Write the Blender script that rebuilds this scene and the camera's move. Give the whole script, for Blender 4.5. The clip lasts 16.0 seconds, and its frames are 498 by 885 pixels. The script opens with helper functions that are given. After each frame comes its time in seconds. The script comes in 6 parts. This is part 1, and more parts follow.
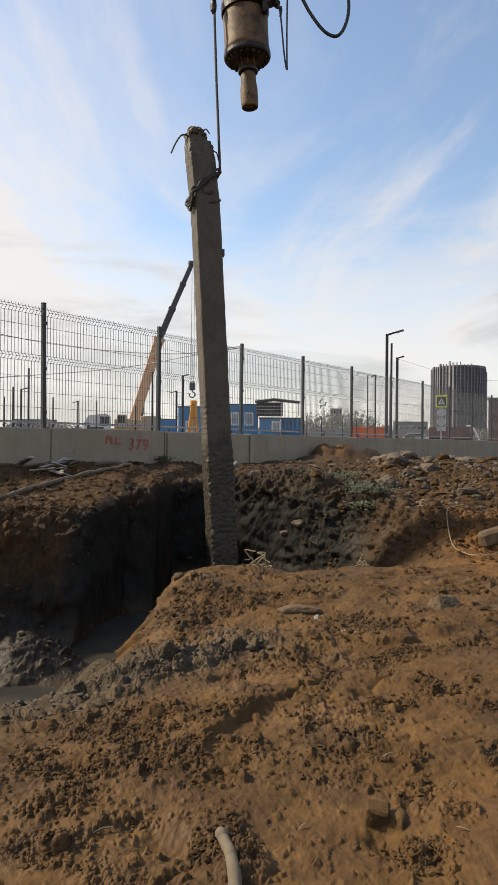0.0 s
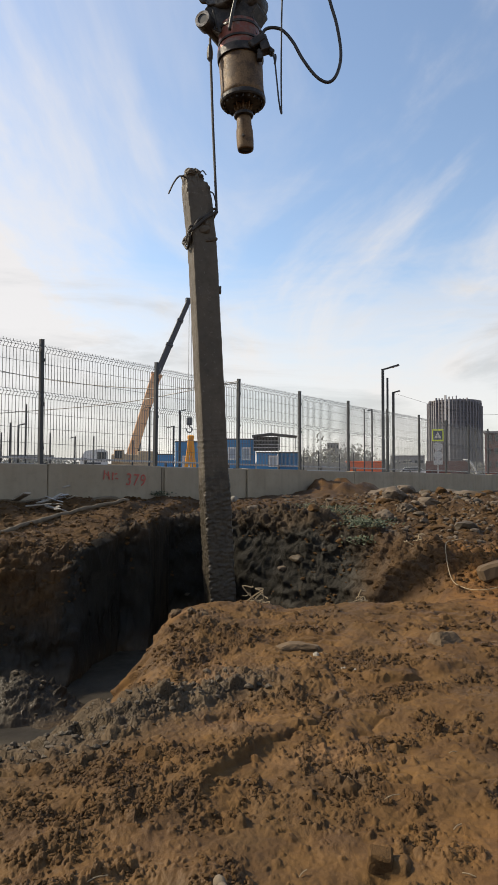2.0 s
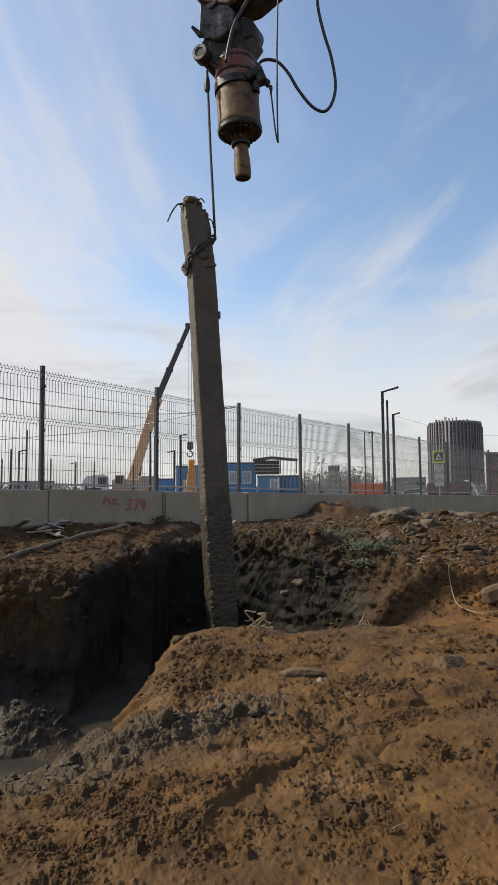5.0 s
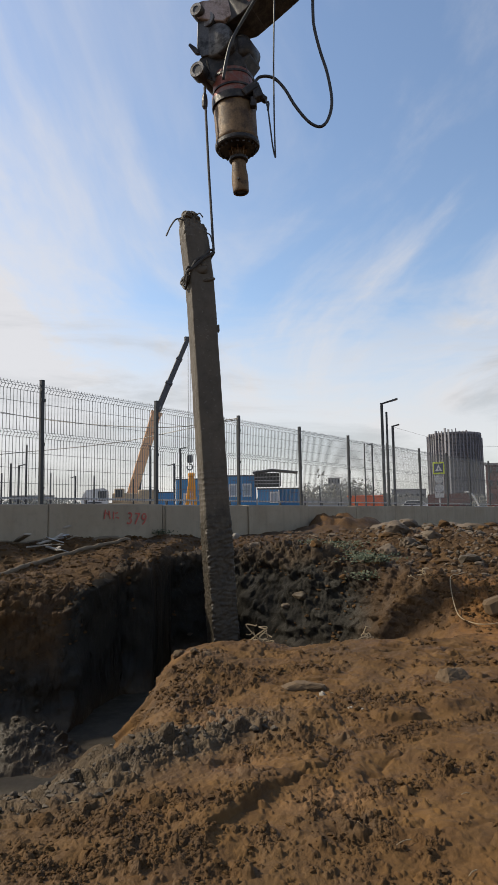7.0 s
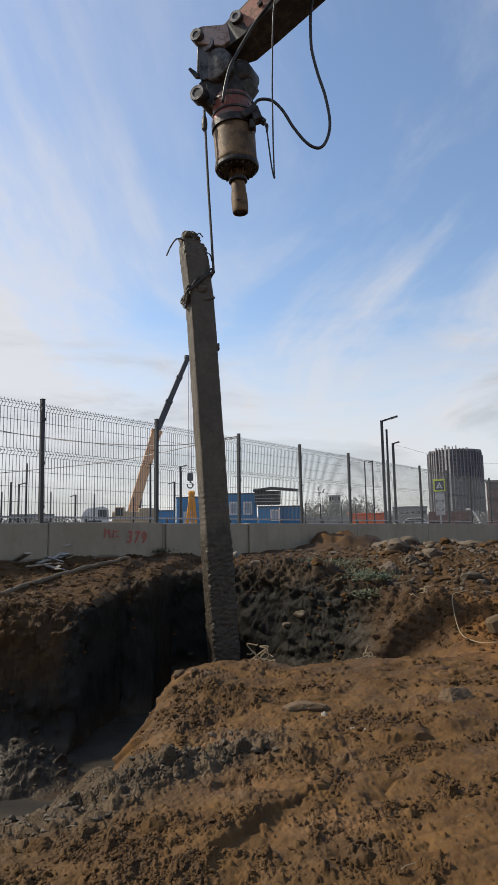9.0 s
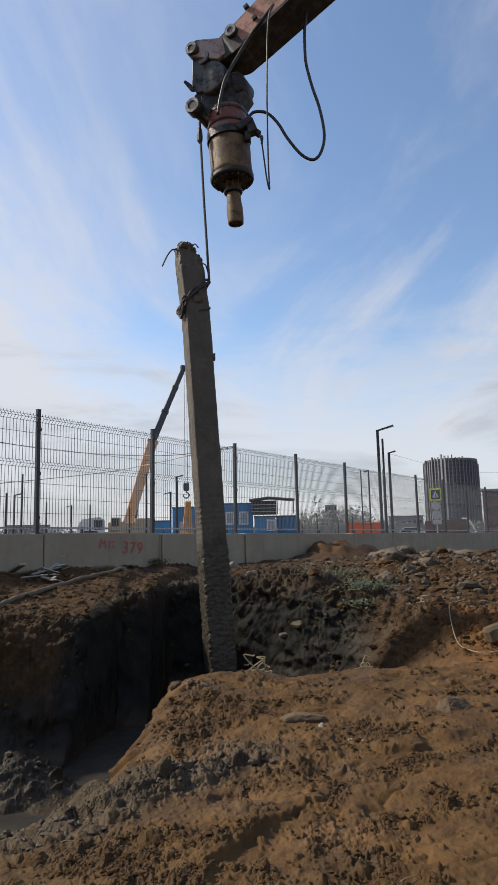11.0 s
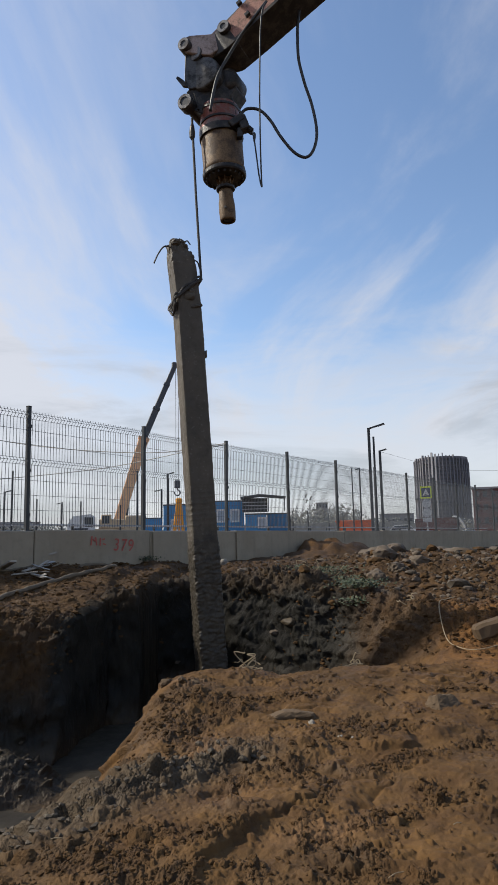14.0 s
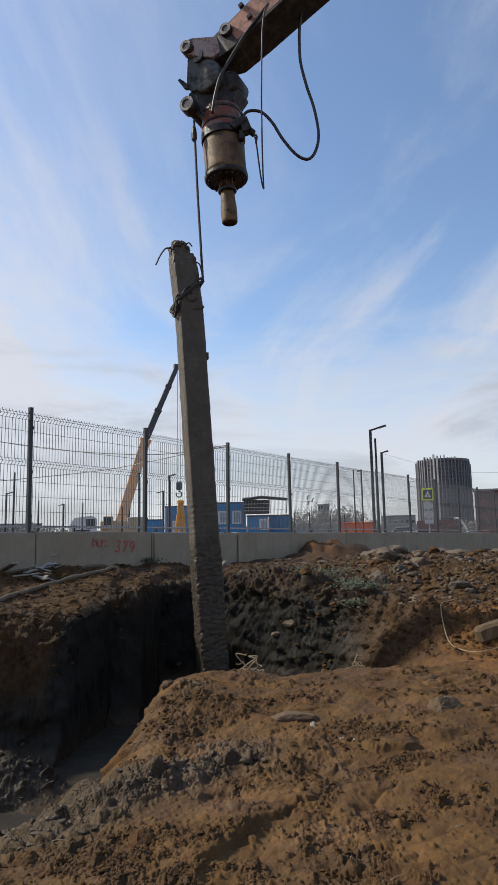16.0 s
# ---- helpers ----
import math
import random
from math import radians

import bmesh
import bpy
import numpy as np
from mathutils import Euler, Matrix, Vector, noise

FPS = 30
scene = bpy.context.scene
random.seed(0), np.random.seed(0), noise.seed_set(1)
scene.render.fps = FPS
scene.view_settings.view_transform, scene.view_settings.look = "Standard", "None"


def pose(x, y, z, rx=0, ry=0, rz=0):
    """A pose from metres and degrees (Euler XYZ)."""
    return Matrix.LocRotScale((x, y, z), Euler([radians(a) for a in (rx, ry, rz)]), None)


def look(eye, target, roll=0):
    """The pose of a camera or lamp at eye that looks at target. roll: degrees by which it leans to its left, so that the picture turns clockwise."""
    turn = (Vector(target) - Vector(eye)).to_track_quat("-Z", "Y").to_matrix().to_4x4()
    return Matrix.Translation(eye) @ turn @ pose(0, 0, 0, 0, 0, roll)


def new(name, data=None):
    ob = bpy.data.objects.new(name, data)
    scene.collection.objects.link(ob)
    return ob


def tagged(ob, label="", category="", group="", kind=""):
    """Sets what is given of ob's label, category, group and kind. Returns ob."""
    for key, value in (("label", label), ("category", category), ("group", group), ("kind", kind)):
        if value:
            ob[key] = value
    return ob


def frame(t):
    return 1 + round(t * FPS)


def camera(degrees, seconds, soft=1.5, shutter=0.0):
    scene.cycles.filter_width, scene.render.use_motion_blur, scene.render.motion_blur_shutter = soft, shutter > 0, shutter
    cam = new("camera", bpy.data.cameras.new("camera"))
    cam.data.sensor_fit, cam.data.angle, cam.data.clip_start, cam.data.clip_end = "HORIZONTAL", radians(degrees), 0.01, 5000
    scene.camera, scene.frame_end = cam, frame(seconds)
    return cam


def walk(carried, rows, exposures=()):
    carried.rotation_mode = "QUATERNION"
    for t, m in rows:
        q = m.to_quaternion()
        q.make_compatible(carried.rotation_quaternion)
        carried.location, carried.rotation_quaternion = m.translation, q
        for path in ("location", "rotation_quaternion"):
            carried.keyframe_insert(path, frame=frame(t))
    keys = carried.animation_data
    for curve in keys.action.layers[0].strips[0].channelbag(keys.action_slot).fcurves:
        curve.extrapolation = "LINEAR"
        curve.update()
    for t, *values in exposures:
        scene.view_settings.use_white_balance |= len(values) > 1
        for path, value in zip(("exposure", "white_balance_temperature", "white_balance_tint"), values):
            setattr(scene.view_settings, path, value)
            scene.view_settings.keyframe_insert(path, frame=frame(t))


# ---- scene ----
cam = camera(41.09, 16.0, soft=1.0)
PATH = [  # seconds, x, y, z, yaw, pitch, roll
    (0.0, 0, 0, 1.6, 0.04, 0.07, -0.54),
    (0.5, 0, 0, 1.6, -0.10, 1.05, -0.42),
    (1.0, 0, 0, 1.6, -0.00, 1.77, -0.32),
    (1.5, 0, 0, 1.6, -0.24, 2.36, -0.38),
    (2.0, 0, 0, 1.6, -0.20, 3.06, -0.27),
    (2.5, 0, 0, 1.6, -0.22, 3.91, -0.29),
    (3.0, 0, 0, 1.6, -0.14, 4.32, -0.12),
    (3.5, 0, 0, 1.6, -0.27, 4.56, -0.05),
    (4.0, 0, 0, 1.6, -0.27, 4.69, 0.08),
    (6.5, 0, 0, 1.6, -0.01, 5.90, 0.72),
    (7.0, 0, 0, 1.6, -0.08, 6.20, 0.80),
    (7.5, 0, 0, 1.6, -0.16, 6.80, 0.77),
    (8.0, 0, 0, 1.6, -0.03, 7.19, 0.96),
    (8.5, 0, 0, 1.6, -0.01, 7.49, 0.97),
    (11.0, 0, 0, 1.6, -0.34, 8.58, 1.23),
    (11.5, 0, 0, 1.6, -0.44, 8.81, 1.24),
    (12.0, 0, 0, 1.6, -0.68, 8.86, 1.18),
    (12.5, 0, 0, 1.6, -0.82, 8.47, 1.16),
    (13.0, 0, 0, 1.6, -0.89, 7.88, 1.07),
    (13.5, 0, 0, 1.6, -1.12, 7.92, 1.13),
    (14.0, 0, 0, 1.6, -1.11, 8.35, 1.13),
    (14.5, 0, 0, 1.6, -1.13, 8.68, 1.11),
    (15.0, 0, 0, 1.6, -1.14, 8.76, 0.98),
    (15.5, 0, 0, 1.6, -1.00, 8.64, 1.10),
    (16.0, 0, 0, 1.6, -0.97, 8.50, 1.08),
]
walk(cam, [(t, pose(x, y, z, 90 + p, r, w)) for t, x, y, z, w, p, r in PATH],
     [(0, 0.28, 7350, 10), (2, 0.26, 7250, 10), (3, 0.12, 7150, 10), (4, 0.10, 7050, 10), (7, 0.08, 6950, 10), (11, 0.02, 6550, 10), (16, 0.0, 6450, 10)])

# ---- light ----
SUN_AZ, SUN_EL = -71.0, 38.0          # degrees: bearing from +y (negative = to the left), height


def bearing(az, d, z):
    """A place at that bearing from the eye (degrees from +y), that far along the ground, at that height."""
    return Vector((d * math.sin(radians(az)), d * math.cos(radians(az)), z))


sun_data = bpy.data.lights.new("sun", "SUN")
sun_data.energy, sun_data.angle, sun_data.color = 4.7, radians(3.0), (1.0, 0.93, 0.80)
sun = new("sun", sun_data)
sun.matrix_world = look(bearing(SUN_AZ, 60, 1.6 + 60 * math.tan(radians(SUN_EL))), (0, 8, 1))

world = bpy.data.worlds.new("sky")
scene.world = world
world.use_nodes = True
wn, wl = world.node_tree.nodes, world.node_tree.links
wn.clear()


sky = wn.new("ShaderNodeTexSky")
sky.sky_type, sky.sun_disc = "NISHITA", False
sky.sun_elevation, sky.sun_rotation = radians(SUN_EL), radians(SUN_AZ)
sky.air_density, sky.dust_density, sky.ozone_density = 1.0, 0.6, 2.2
wcoord = wn.new("ShaderNodeTexCoord")
wsep = wn.new("ShaderNodeSeparateXYZ")
wl.new(wcoord.outputs["Generated"], wsep.inputs[0])


def wmath(op, a, b=None, clamp=False):
    n = wn.new("ShaderNodeMath")
    n.operation, n.use_clamp = op, clamp
    for i, v in enumerate((a, b)):
        if v is None:
            continue
        if isinstance(v, (int, float)):
            n.inputs[i].default_value = v
        else:
            wl.new(v, n.inputs[i])
    return n.outputs[0]


# high thin cloud on a flat sheet overhead: direction divided by its height
wz = wmath("MAXIMUM", wmath("ADD", wsep.outputs[2], 0.10), 0.06)
wcomb = wn.new("ShaderNodeCombineXYZ")
wl.new(wmath("DIVIDE", wsep.outputs[0], wz), wcomb.inputs[0])
wl.new(wmath("DIVIDE", wsep.outputs[1], wz), wcomb.inputs[1])
wmap = wn.new("ShaderNodeMapping")
wmap.inputs["Rotation"].default_value = (0, 0, radians(38))
wmap.inputs["Scale"].default_value = (1.0, 0.34, 1.0)
wmap.inputs["Location"].default_value = (0.35, 0.62, 0.0)
wl.new(wcomb.outputs[0], wmap.inputs[0])


def wnoise(scale, detail, distortion, rough=0.55):
    n = wn.new("ShaderNodeTexNoise")
    n.inputs["Scale"].default_value, n.inputs["Detail"].default_value = scale, detail
    n.inputs["Distortion"].default_value, n.inputs["Roughness"].default_value = distortion, rough
    wl.new(wmap.outputs[0], n.inputs["Vector"])
    return n.outputs[0]


def wramp(v, lo, hi):
    n = wn.new("ShaderNodeMapRange")
    n.interpolation_type = "SMOOTHSTEP"
    n.inputs[1].default_value, n.inputs[2].default_value = lo, hi
    wl.new(v, n.inputs[0])
    return n.outputs[0]


streaks = wmath("MULTIPLY", wramp(wnoise(1.9, 8.0, 0.6, 0.6), 0.43, 0.70), wramp(wsep.outputs[2], 0.10, 0.26))
broad = wramp(wnoise(0.55, 3.0, 0.3), 0.36, 0.72)
wflat = wn.new("ShaderNodeMapping")                   # flat layers of low cloud, drawn out along the horizon
wflat.inputs["Scale"].default_value = (2.2, 2.2, 11.0)
wflat.inputs["Rotation"].default_value = (0, radians(-5), 0)
wl.new(wcoord.outputs["Generated"], wflat.inputs[0])
layer_noise = wnoise(1.3, 8.0, 0.5, 0.6)
wl.new(wflat.outputs[0], layer_noise.node.inputs["Vector"])
low_haze = wramp(wmath("SUBTRACT", wmath("MULTIPLY", layer_noise, 0.36), wsep.outputs[2]), -0.22, 0.04)
wdot = wn.new("ShaderNodeVectorMath")                 # a tall soft cloud towards the sun
wdot.operation = "DOT_PRODUCT"
wl.new(wcoord.outputs["Generated"], wdot.inputs[0])
wdot.inputs[1].default_value = Vector((-0.34, 0.86, 0.37)).normalized()
tall = wmath("MULTIPLY", wramp(wmath("ADD", wdot.outputs["Value"], wmath("MULTIPLY", wnoise(1.5, 7.0, 0.9, 0.62), 0.10)), 1.018, 1.062), 0.75)
sunward = wmath("MULTIPLY", wramp(wmath("MULTIPLY", wsep.outputs[0], -1.0), -0.05, 0.55), 0.75)   # the veil is thicker towards the sun
cloud = wmath("ADD", wmath("MULTIPLY", streaks, wmath("ADD", wmath("MULTIPLY", broad, 0.65), 0.26)),
              wmath("MULTIPLY", low_haze, wmath("ADD", wmath("MULTIPLY", broad, 0.15), 0.84)))
cloud = wmath("ADD", cloud, wmath("MULTIPLY", sunward, wmath("ADD", wmath("MULTIPLY", streaks, 0.7), 0.25)), True)
cloud = wmath("MULTIPLY", wmath("ADD", cloud, tall, True), 0.9, True)
tint = wn.new("ShaderNodeMix")
tint.data_type = "RGBA"
shade = wn.new("ShaderNodeMix")                       # the low bank of cloud has grey bellies
shade.data_type = "RGBA"
shade.inputs["A"].default_value = (3.9, 3.95, 4.2, 1)
shade.inputs["B"].default_value = (2.75, 2.85, 3.05, 1)
wl.new(wmath("MULTIPLY", wmath("MULTIPLY", wramp(layer_noise, 0.42, 0.66), low_haze), 0.9), shade.inputs["Factor"])
wl.new(shade.outputs["Result"], tint.inputs["B"])
wl.new(cloud, tint.inputs["Factor"])
wl.new(sky.outputs[0], tint.inputs["A"])
wback = wn.new("ShaderNodeBackground")
wback.inputs["Strength"].default_value = 0.182
wl.new(tint.outputs["Result"], wback.inputs["Color"])
wout = wn.new("ShaderNodeOutputWorld")
wl.new(wback.outputs[0], wout.inputs["Surface"])


# ---- materials ----
class Mat:
    """A principled material with small helpers for its nodes."""

    def __init__(self, name, rough=0.7, metal=0.0, spec=0.5):
        self.m = bpy.data.materials.new(name)
        self.m.use_nodes = True
        self.t = self.m.node_tree
        self.b = self.t.nodes["Principled BSDF"]
        self.b.inputs["Roughness"].default_value = rough
        self.b.inputs["Metallic"].default_value = metal
        self.b.inputs["Specular IOR Level"].default_value = spec
        self.c = self.t.nodes.new("ShaderNodeTexCoord").outputs["Object"]

    def link(self, a, b):
        self.t.links.new(a, b)

    def noise(self, scale, detail=4.0, rough=0.6, distort=0.0, vec=None, stretch=None):
        n = self.t.nodes.new("ShaderNodeTexNoise")
        n.inputs["Scale"].default_value, n.inputs["Detail"].default_value = scale, detail
        n.inputs["Roughness"].default_value, n.inputs["Distortion"].default_value = rough, distort
        v = vec or self.c
        if stretch:
            mp = self.t.nodes.new("ShaderNodeMapping")
            mp.inputs["Scale"].default_value = stretch
            self.link(v, mp.inputs[0])
            v = mp.outputs[0]
        self.link(v, n.inputs["Vector"])
        return n.outputs[0]

    def cells(self, scale):
        n = self.t.nodes.new("ShaderNodeTexVoronoi")
        n.inputs["Scale"].default_value, n.inputs["Randomness"].default_value = scale, 1.0
        wob = self.t.nodes.new("ShaderNodeVectorMath")
        wob.operation = "MULTIPLY_ADD"
        src = self.t.nodes.new("ShaderNodeTexNoise")
        src.inputs["Scale"].default_value = scale * 0.8
        self.link(self.c, src.inputs["Vector"])
        self.link(src.outputs["Color"], wob.inputs[0])
        wob.inputs[1].default_value = (0.5 / scale,) * 3
        self.link(self.c, wob.inputs[2])
        self.link(wob.outputs[0], n.inputs["Vector"])
        inv = self.t.nodes.new("ShaderNodeMath")
        inv.operation, inv.inputs[0].default_value = "SUBTRACT", 1.0
        self.link(n.outputs["Distance"], inv.inputs[1])
        return inv.outputs[0]

    def ramp(self, v, lo, hi, a=0.0, b=1.0):
        n = self.t.nodes.new("ShaderNodeMapRange")
        n.inputs[1].default_value, n.inputs[2].default_value = lo, hi
        n.inputs[3].default_value, n.inputs[4].default_value = a, b
        self.link(v, n.inputs[0])
        return n.outputs[0]

    def mix(self, f, a, b):
        n = self.t.nodes.new("ShaderNodeMix")
        n.data_type = "RGBA"
        for key, v in (("A", a), ("B", b)):
            if isinstance(v, tuple):
                n.inputs[key].default_value = (*v, 1)
            else:
                self.link(v, n.inputs[key])
        if isinstance(f, (int, float)):
            n.inputs["Factor"].default_value = f
        else:
            self.link(f, n.inputs["Factor"])
        return n.outputs["Result"]

    def attr(self, name):
        n = self.t.nodes.new("ShaderNodeAttribute")
        n.attribute_name = name
        return n.outputs["Fac"]

    def rand(self):
        return self.t.nodes.new("ShaderNodeObjectInfo").outputs["Random"]

    def bump(self, h, dist, strength=1.0):
        n = self.t.nodes.new("ShaderNodeBump")
        n.inputs["Distance"].default_value, n.inputs["Strength"].default_value = dist, strength
        self.link(h, n.inputs["Height"])
        if self.b.inputs["Normal"].is_linked:
            self.link(self.b.inputs["Normal"].links[0].from_socket, n.inputs["Normal"])
        self.link(n.outputs[0], self.b.inputs["Normal"])
        return self

    def color(self, v):
        if isinstance(v, tuple):
            self.b.inputs["Base Color"].default_value = (*v, 1)
        else:
            self.link(v, self.b.inputs["Base Color"])
        return self

    def roughness(self, v):
        self.link(v, self.b.inputs["Roughness"])
        return self


def plain(name, c, dirt, rough=0.6, metal=0.0, scale=6.0, amount=0.5, bump=0.002, spec=0.5):
    """A painted or cast surface: colour, dirt in patches, fine grain and relief."""
    m = Mat(name, rough, metal, spec)
    patches = m.ramp(m.noise(scale, 5, 0.65), 0.45, 0.7)
    fine = m.noise(scale * 14, 3)
    col = m.mix(m.ramp(patches, 0, 1, 0, amount), c, dirt)
    col = m.mix(m.ramp(fine, 0.35, 0.75, 0, 0.35), col, tuple(x * 0.72 for x in c))
    m.color(col)
    m.roughness(m.ramp(patches, 0, 1, rough, min(1, rough + 0.2)))
    if bump:
        m.bump(fine, bump)
    return m.m


def soil_material():
    m = Mat("soil", 0.9, 0, 0.16)
    clay, ochre, dark, wet = m.attr("clay"), m.attr("ochre"), m.attr("dark"), m.attr("wet")
    big, mid, fine, grit = m.noise(0.9, 4), m.noise(4.5, 5, 0.65), m.noise(38, 4, 0.7), m.noise(160, 2)
    crumb = m.attr("crumb")
    col = m.mix(m.ramp(big, 0.35, 0.68), (0.132, 0.0695, 0.0235), (0.092, 0.0495, 0.0175))
    col = m.mix(m.ramp(mid, 0.42, 0.60, 0, 0.75), col, (0.066, 0.034, 0.0135))
    col = m.mix(m.ramp(m.noise(2.1, 3), 0.58, 0.72, 0, 0.5), col, (0.138, 0.073, 0.028))
    # crumbled soil is tinted darker too, for the shade in its crevices
    col = m.mix(m.ramp(crumb, 0.1, 0.9, 0, 0.55), col, m.mix(m.ramp(mid, 0.4, 0.6), (0.070, 0.038, 0.0155), (0.040, 0.0235, 0.0125)))
    col = m.mix(m.ramp(ochre, 0, 1, 0, 0.85), col, m.mix(m.ramp(mid, 0.4, 0.62), (0.200, 0.092, 0.026), (0.120, 0.058, 0.022)))
    col = m.mix(m.ramp(dark, 0, 1, 0, 0.85), col, m.mix(m.ramp(mid, 0.4, 0.6), (0.050, 0.033, 0.021), (0.027, 0.020, 0.015)))
    col = m.mix(m.ramp(clay, 0, 1, 0, 0.8), col, m.mix(m.ramp(mid, 0.35, 0.65), (0.092, 0.069, 0.042), (0.043, 0.033, 0.021)))
    col = m.mix(m.ramp(m.attr("pale"), 0, 1, 0, 0.8), col, m.mix(m.ramp(fine, 0.4, 0.6), (0.24, 0.135, 0.065), (0.16, 0.085, 0.038)))
    col = m.mix(m.ramp(m.noise(1.7, 5, 0.6, 0.6), 0.5, 0.62, 0, 0.5), col, m.mix(0.5, col, (0.055, 0.038, 0.022)))
    col = m.mix(m.ramp(fine, 0.45, 0.72, 0, 0.22), col, m.mix(0.5, col, (0.025, 0.018, 0.013)))
    col = m.mix(m.ramp(grit, 0.66, 0.75, 0, 0.2), col, (0.22, 0.18, 0.13))
    # deep shade of the pit, painted near black over its dark wet clay
    col = m.mix(m.ramp(m.attr("pit_shade"), 0, 1, 0, 0.95), col, m.mix(m.ramp(mid, 0.4, 0.65), (0.011, 0.0105, 0.0085), (0.022, 0.020, 0.015)))
    col = m.mix(m.ramp(m.attr("pit_shade"), 0, 0.5, 0, 1), m.mix(m.ramp(m.noise(15, 6, 0.72, 0.3), 0.50, 0.66, 0, 0.55), col, m.mix(0.35, col, (0.022, 0.015, 0.010))), col)
    m.color(col)
    damp = m.mix(m.ramp(m.noise(2.6, 4), 0.45, 0.65), (0.85, 0.85, 0.85), (0.55, 0.55, 0.55))
    m.roughness(m.mix(wet, damp, m.mix(m.ramp(mid, 0.4, 0.6), (0.34, 0.34, 0.34), (0.6, 0.6, 0.6))))
    grain = m.mix(m.ramp(crumb, 0.1, 0.8, 0.08, 1.0), (0.5, 0.5, 0.5), m.mix(m.ramp(m.noise(6, 3), 0.45, 0.55), m.cells(85), m.cells(48)))
    m.bump(grain, 0.012, 0.8).bump(fine, 0.007, 0.7).bump(grit, 0.003, 0.5)
    return m.m


def concrete_material(name, a, b, streak=True):
    m = Mat(name, 0.85, 0, 0.3)
    big, mid, fine = m.noise(1.3, 4), m.noise(7, 5, 0.65), m.noise(90, 3)
    col = m.mix(m.ramp(big, 0.3, 0.7), a, b)
    col = m.mix(m.ramp(mid, 0.52, 0.75, 0, 0.45), col, tuple(x * 0.66 for x in b))
    if streak:
        col = m.mix(m.ramp(m.noise(5, 3, 0.6, 0, None, (1, 1, 0.12)), 0.52, 0.75, 0, 0.4), col, tuple(x * 0.6 for x in b))
    col = m.mix(m.ramp(m.rand(), 0, 1, 0, 0.28), col, tuple(x * 0.72 for x in a))
    col = m.mix(m.ramp(m.noise(0.8, 6, 0.65), 0.45, 0.72, 0, 0.45), col, tuple(x * k for x, k in zip(b, (0.72, 0.62, 0.50))))
    m.color(col)
    m.bump(fine, 0.004, 0.6).bump(mid, 0.006, 0.5)
    return m.m


def pile_material():
    m = Mat("muddy_concrete", 0.6, 0, 0.3)
    big, mid, fine = m.noise(2.0, 4), m.noise(11, 5, 0.7), m.noise(70, 3, 0.7)
    col = m.mix(m.ramp(big, 0.35, 0.65), (0.100, 0.082, 0.060), (0.072, 0.060, 0.045))
    col = m.mix(m.ramp(mid, 0.5, 0.75, 0, 0.6), col, (0.055, 0.048, 0.039))
    col = m.mix(m.ramp(m.noise(24, 3), 0.62, 0.74, 0, 0.5), col, (0.22, 0.20, 0.165))
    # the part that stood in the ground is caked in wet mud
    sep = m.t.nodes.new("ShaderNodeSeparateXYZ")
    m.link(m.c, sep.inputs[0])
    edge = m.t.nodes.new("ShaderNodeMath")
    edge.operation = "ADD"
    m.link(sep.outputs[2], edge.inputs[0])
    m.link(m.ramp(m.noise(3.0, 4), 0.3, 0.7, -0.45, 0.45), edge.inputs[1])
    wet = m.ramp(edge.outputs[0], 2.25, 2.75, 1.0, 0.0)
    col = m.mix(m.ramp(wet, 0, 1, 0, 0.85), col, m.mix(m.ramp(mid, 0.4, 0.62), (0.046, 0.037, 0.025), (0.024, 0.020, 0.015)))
    m.color(col)
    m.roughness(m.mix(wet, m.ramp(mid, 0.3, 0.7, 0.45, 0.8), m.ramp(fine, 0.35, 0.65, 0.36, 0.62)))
    m.bump(mid, 0.008, 0.6).bump(fine, 0.004, 0.6)
    return m.m


def rusty_material(name, paint, rust, amount, rough=0.55, metal=0.2):
    m = Mat(name, rough, metal, 0.3)
    mid, fine = m.noise(7, 6, 0.7), m.noise(60, 4, 0.7)
    mask = m.ramp(mid, 0.62 - amount * 0.3, 0.72 - amount * 0.25)
    col = m.mix(mask, paint, rust)
    col = m.mix(m.ramp(fine, 0.45, 0.75, 0, 0.5), col, tuple(x * 0.4 for x in rust))
    col = m.mix(m.ramp(m.noise(3, 3, 0.6, 0, None, (1, 1, 0.25)), 0.55, 0.75, 0, 0.45), col, (0.03, 0.027, 0.024))
    m.color(col)
    m.roughness(m.ramp(fine, 0.3, 0.7, rough - 0.15, rough + 0.25))
    m.bump(fine, 0.004, 0.6).bump(mid, 0.004, 0.4)
    return m.m


SOIL = soil_material()
CONCRETE = concrete_material("wall_concrete", (0.360, 0.305, 0.225), (0.290, 0.242, 0.178))
RUBBLE = concrete_material("rubble_stone", (0.150, 0.115, 0.082), (0.080, 0.060, 0.042), False)
DIRTY_STONE = concrete_material("dirty_concrete", (0.125, 0.083, 0.046), (0.080, 0.052, 0.028), False)
PALE_STONE = concrete_material("pale_stone", (0.30, 0.275, 0.235), (0.18, 0.155, 0.125), False)
CLOD = plain("soil_clod", (0.084, 0.045, 0.0165), (0.044, 0.026, 0.0125), 0.95, 0, 9, 0.8, 0.006, 0.2)
CLAY_CLOD = plain("clay_clod", (0.075, 0.054, 0.031), (0.038, 0.027, 0.016), 0.6, 0, 9, 0.8, 0.006, 0.4)
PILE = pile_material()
STEEL_DARK = plain("dark_fence_paint", (0.030, 0.034, 0.038), (0.07, 0.065, 0.06), 0.5, 0.1, 5, 0.4, 0)
WIRE = plain("fence_wire", (0.115, 0.125, 0.135), (0.17, 0.17, 0.165), 0.5, 0.2, 3, 0.5, 0)
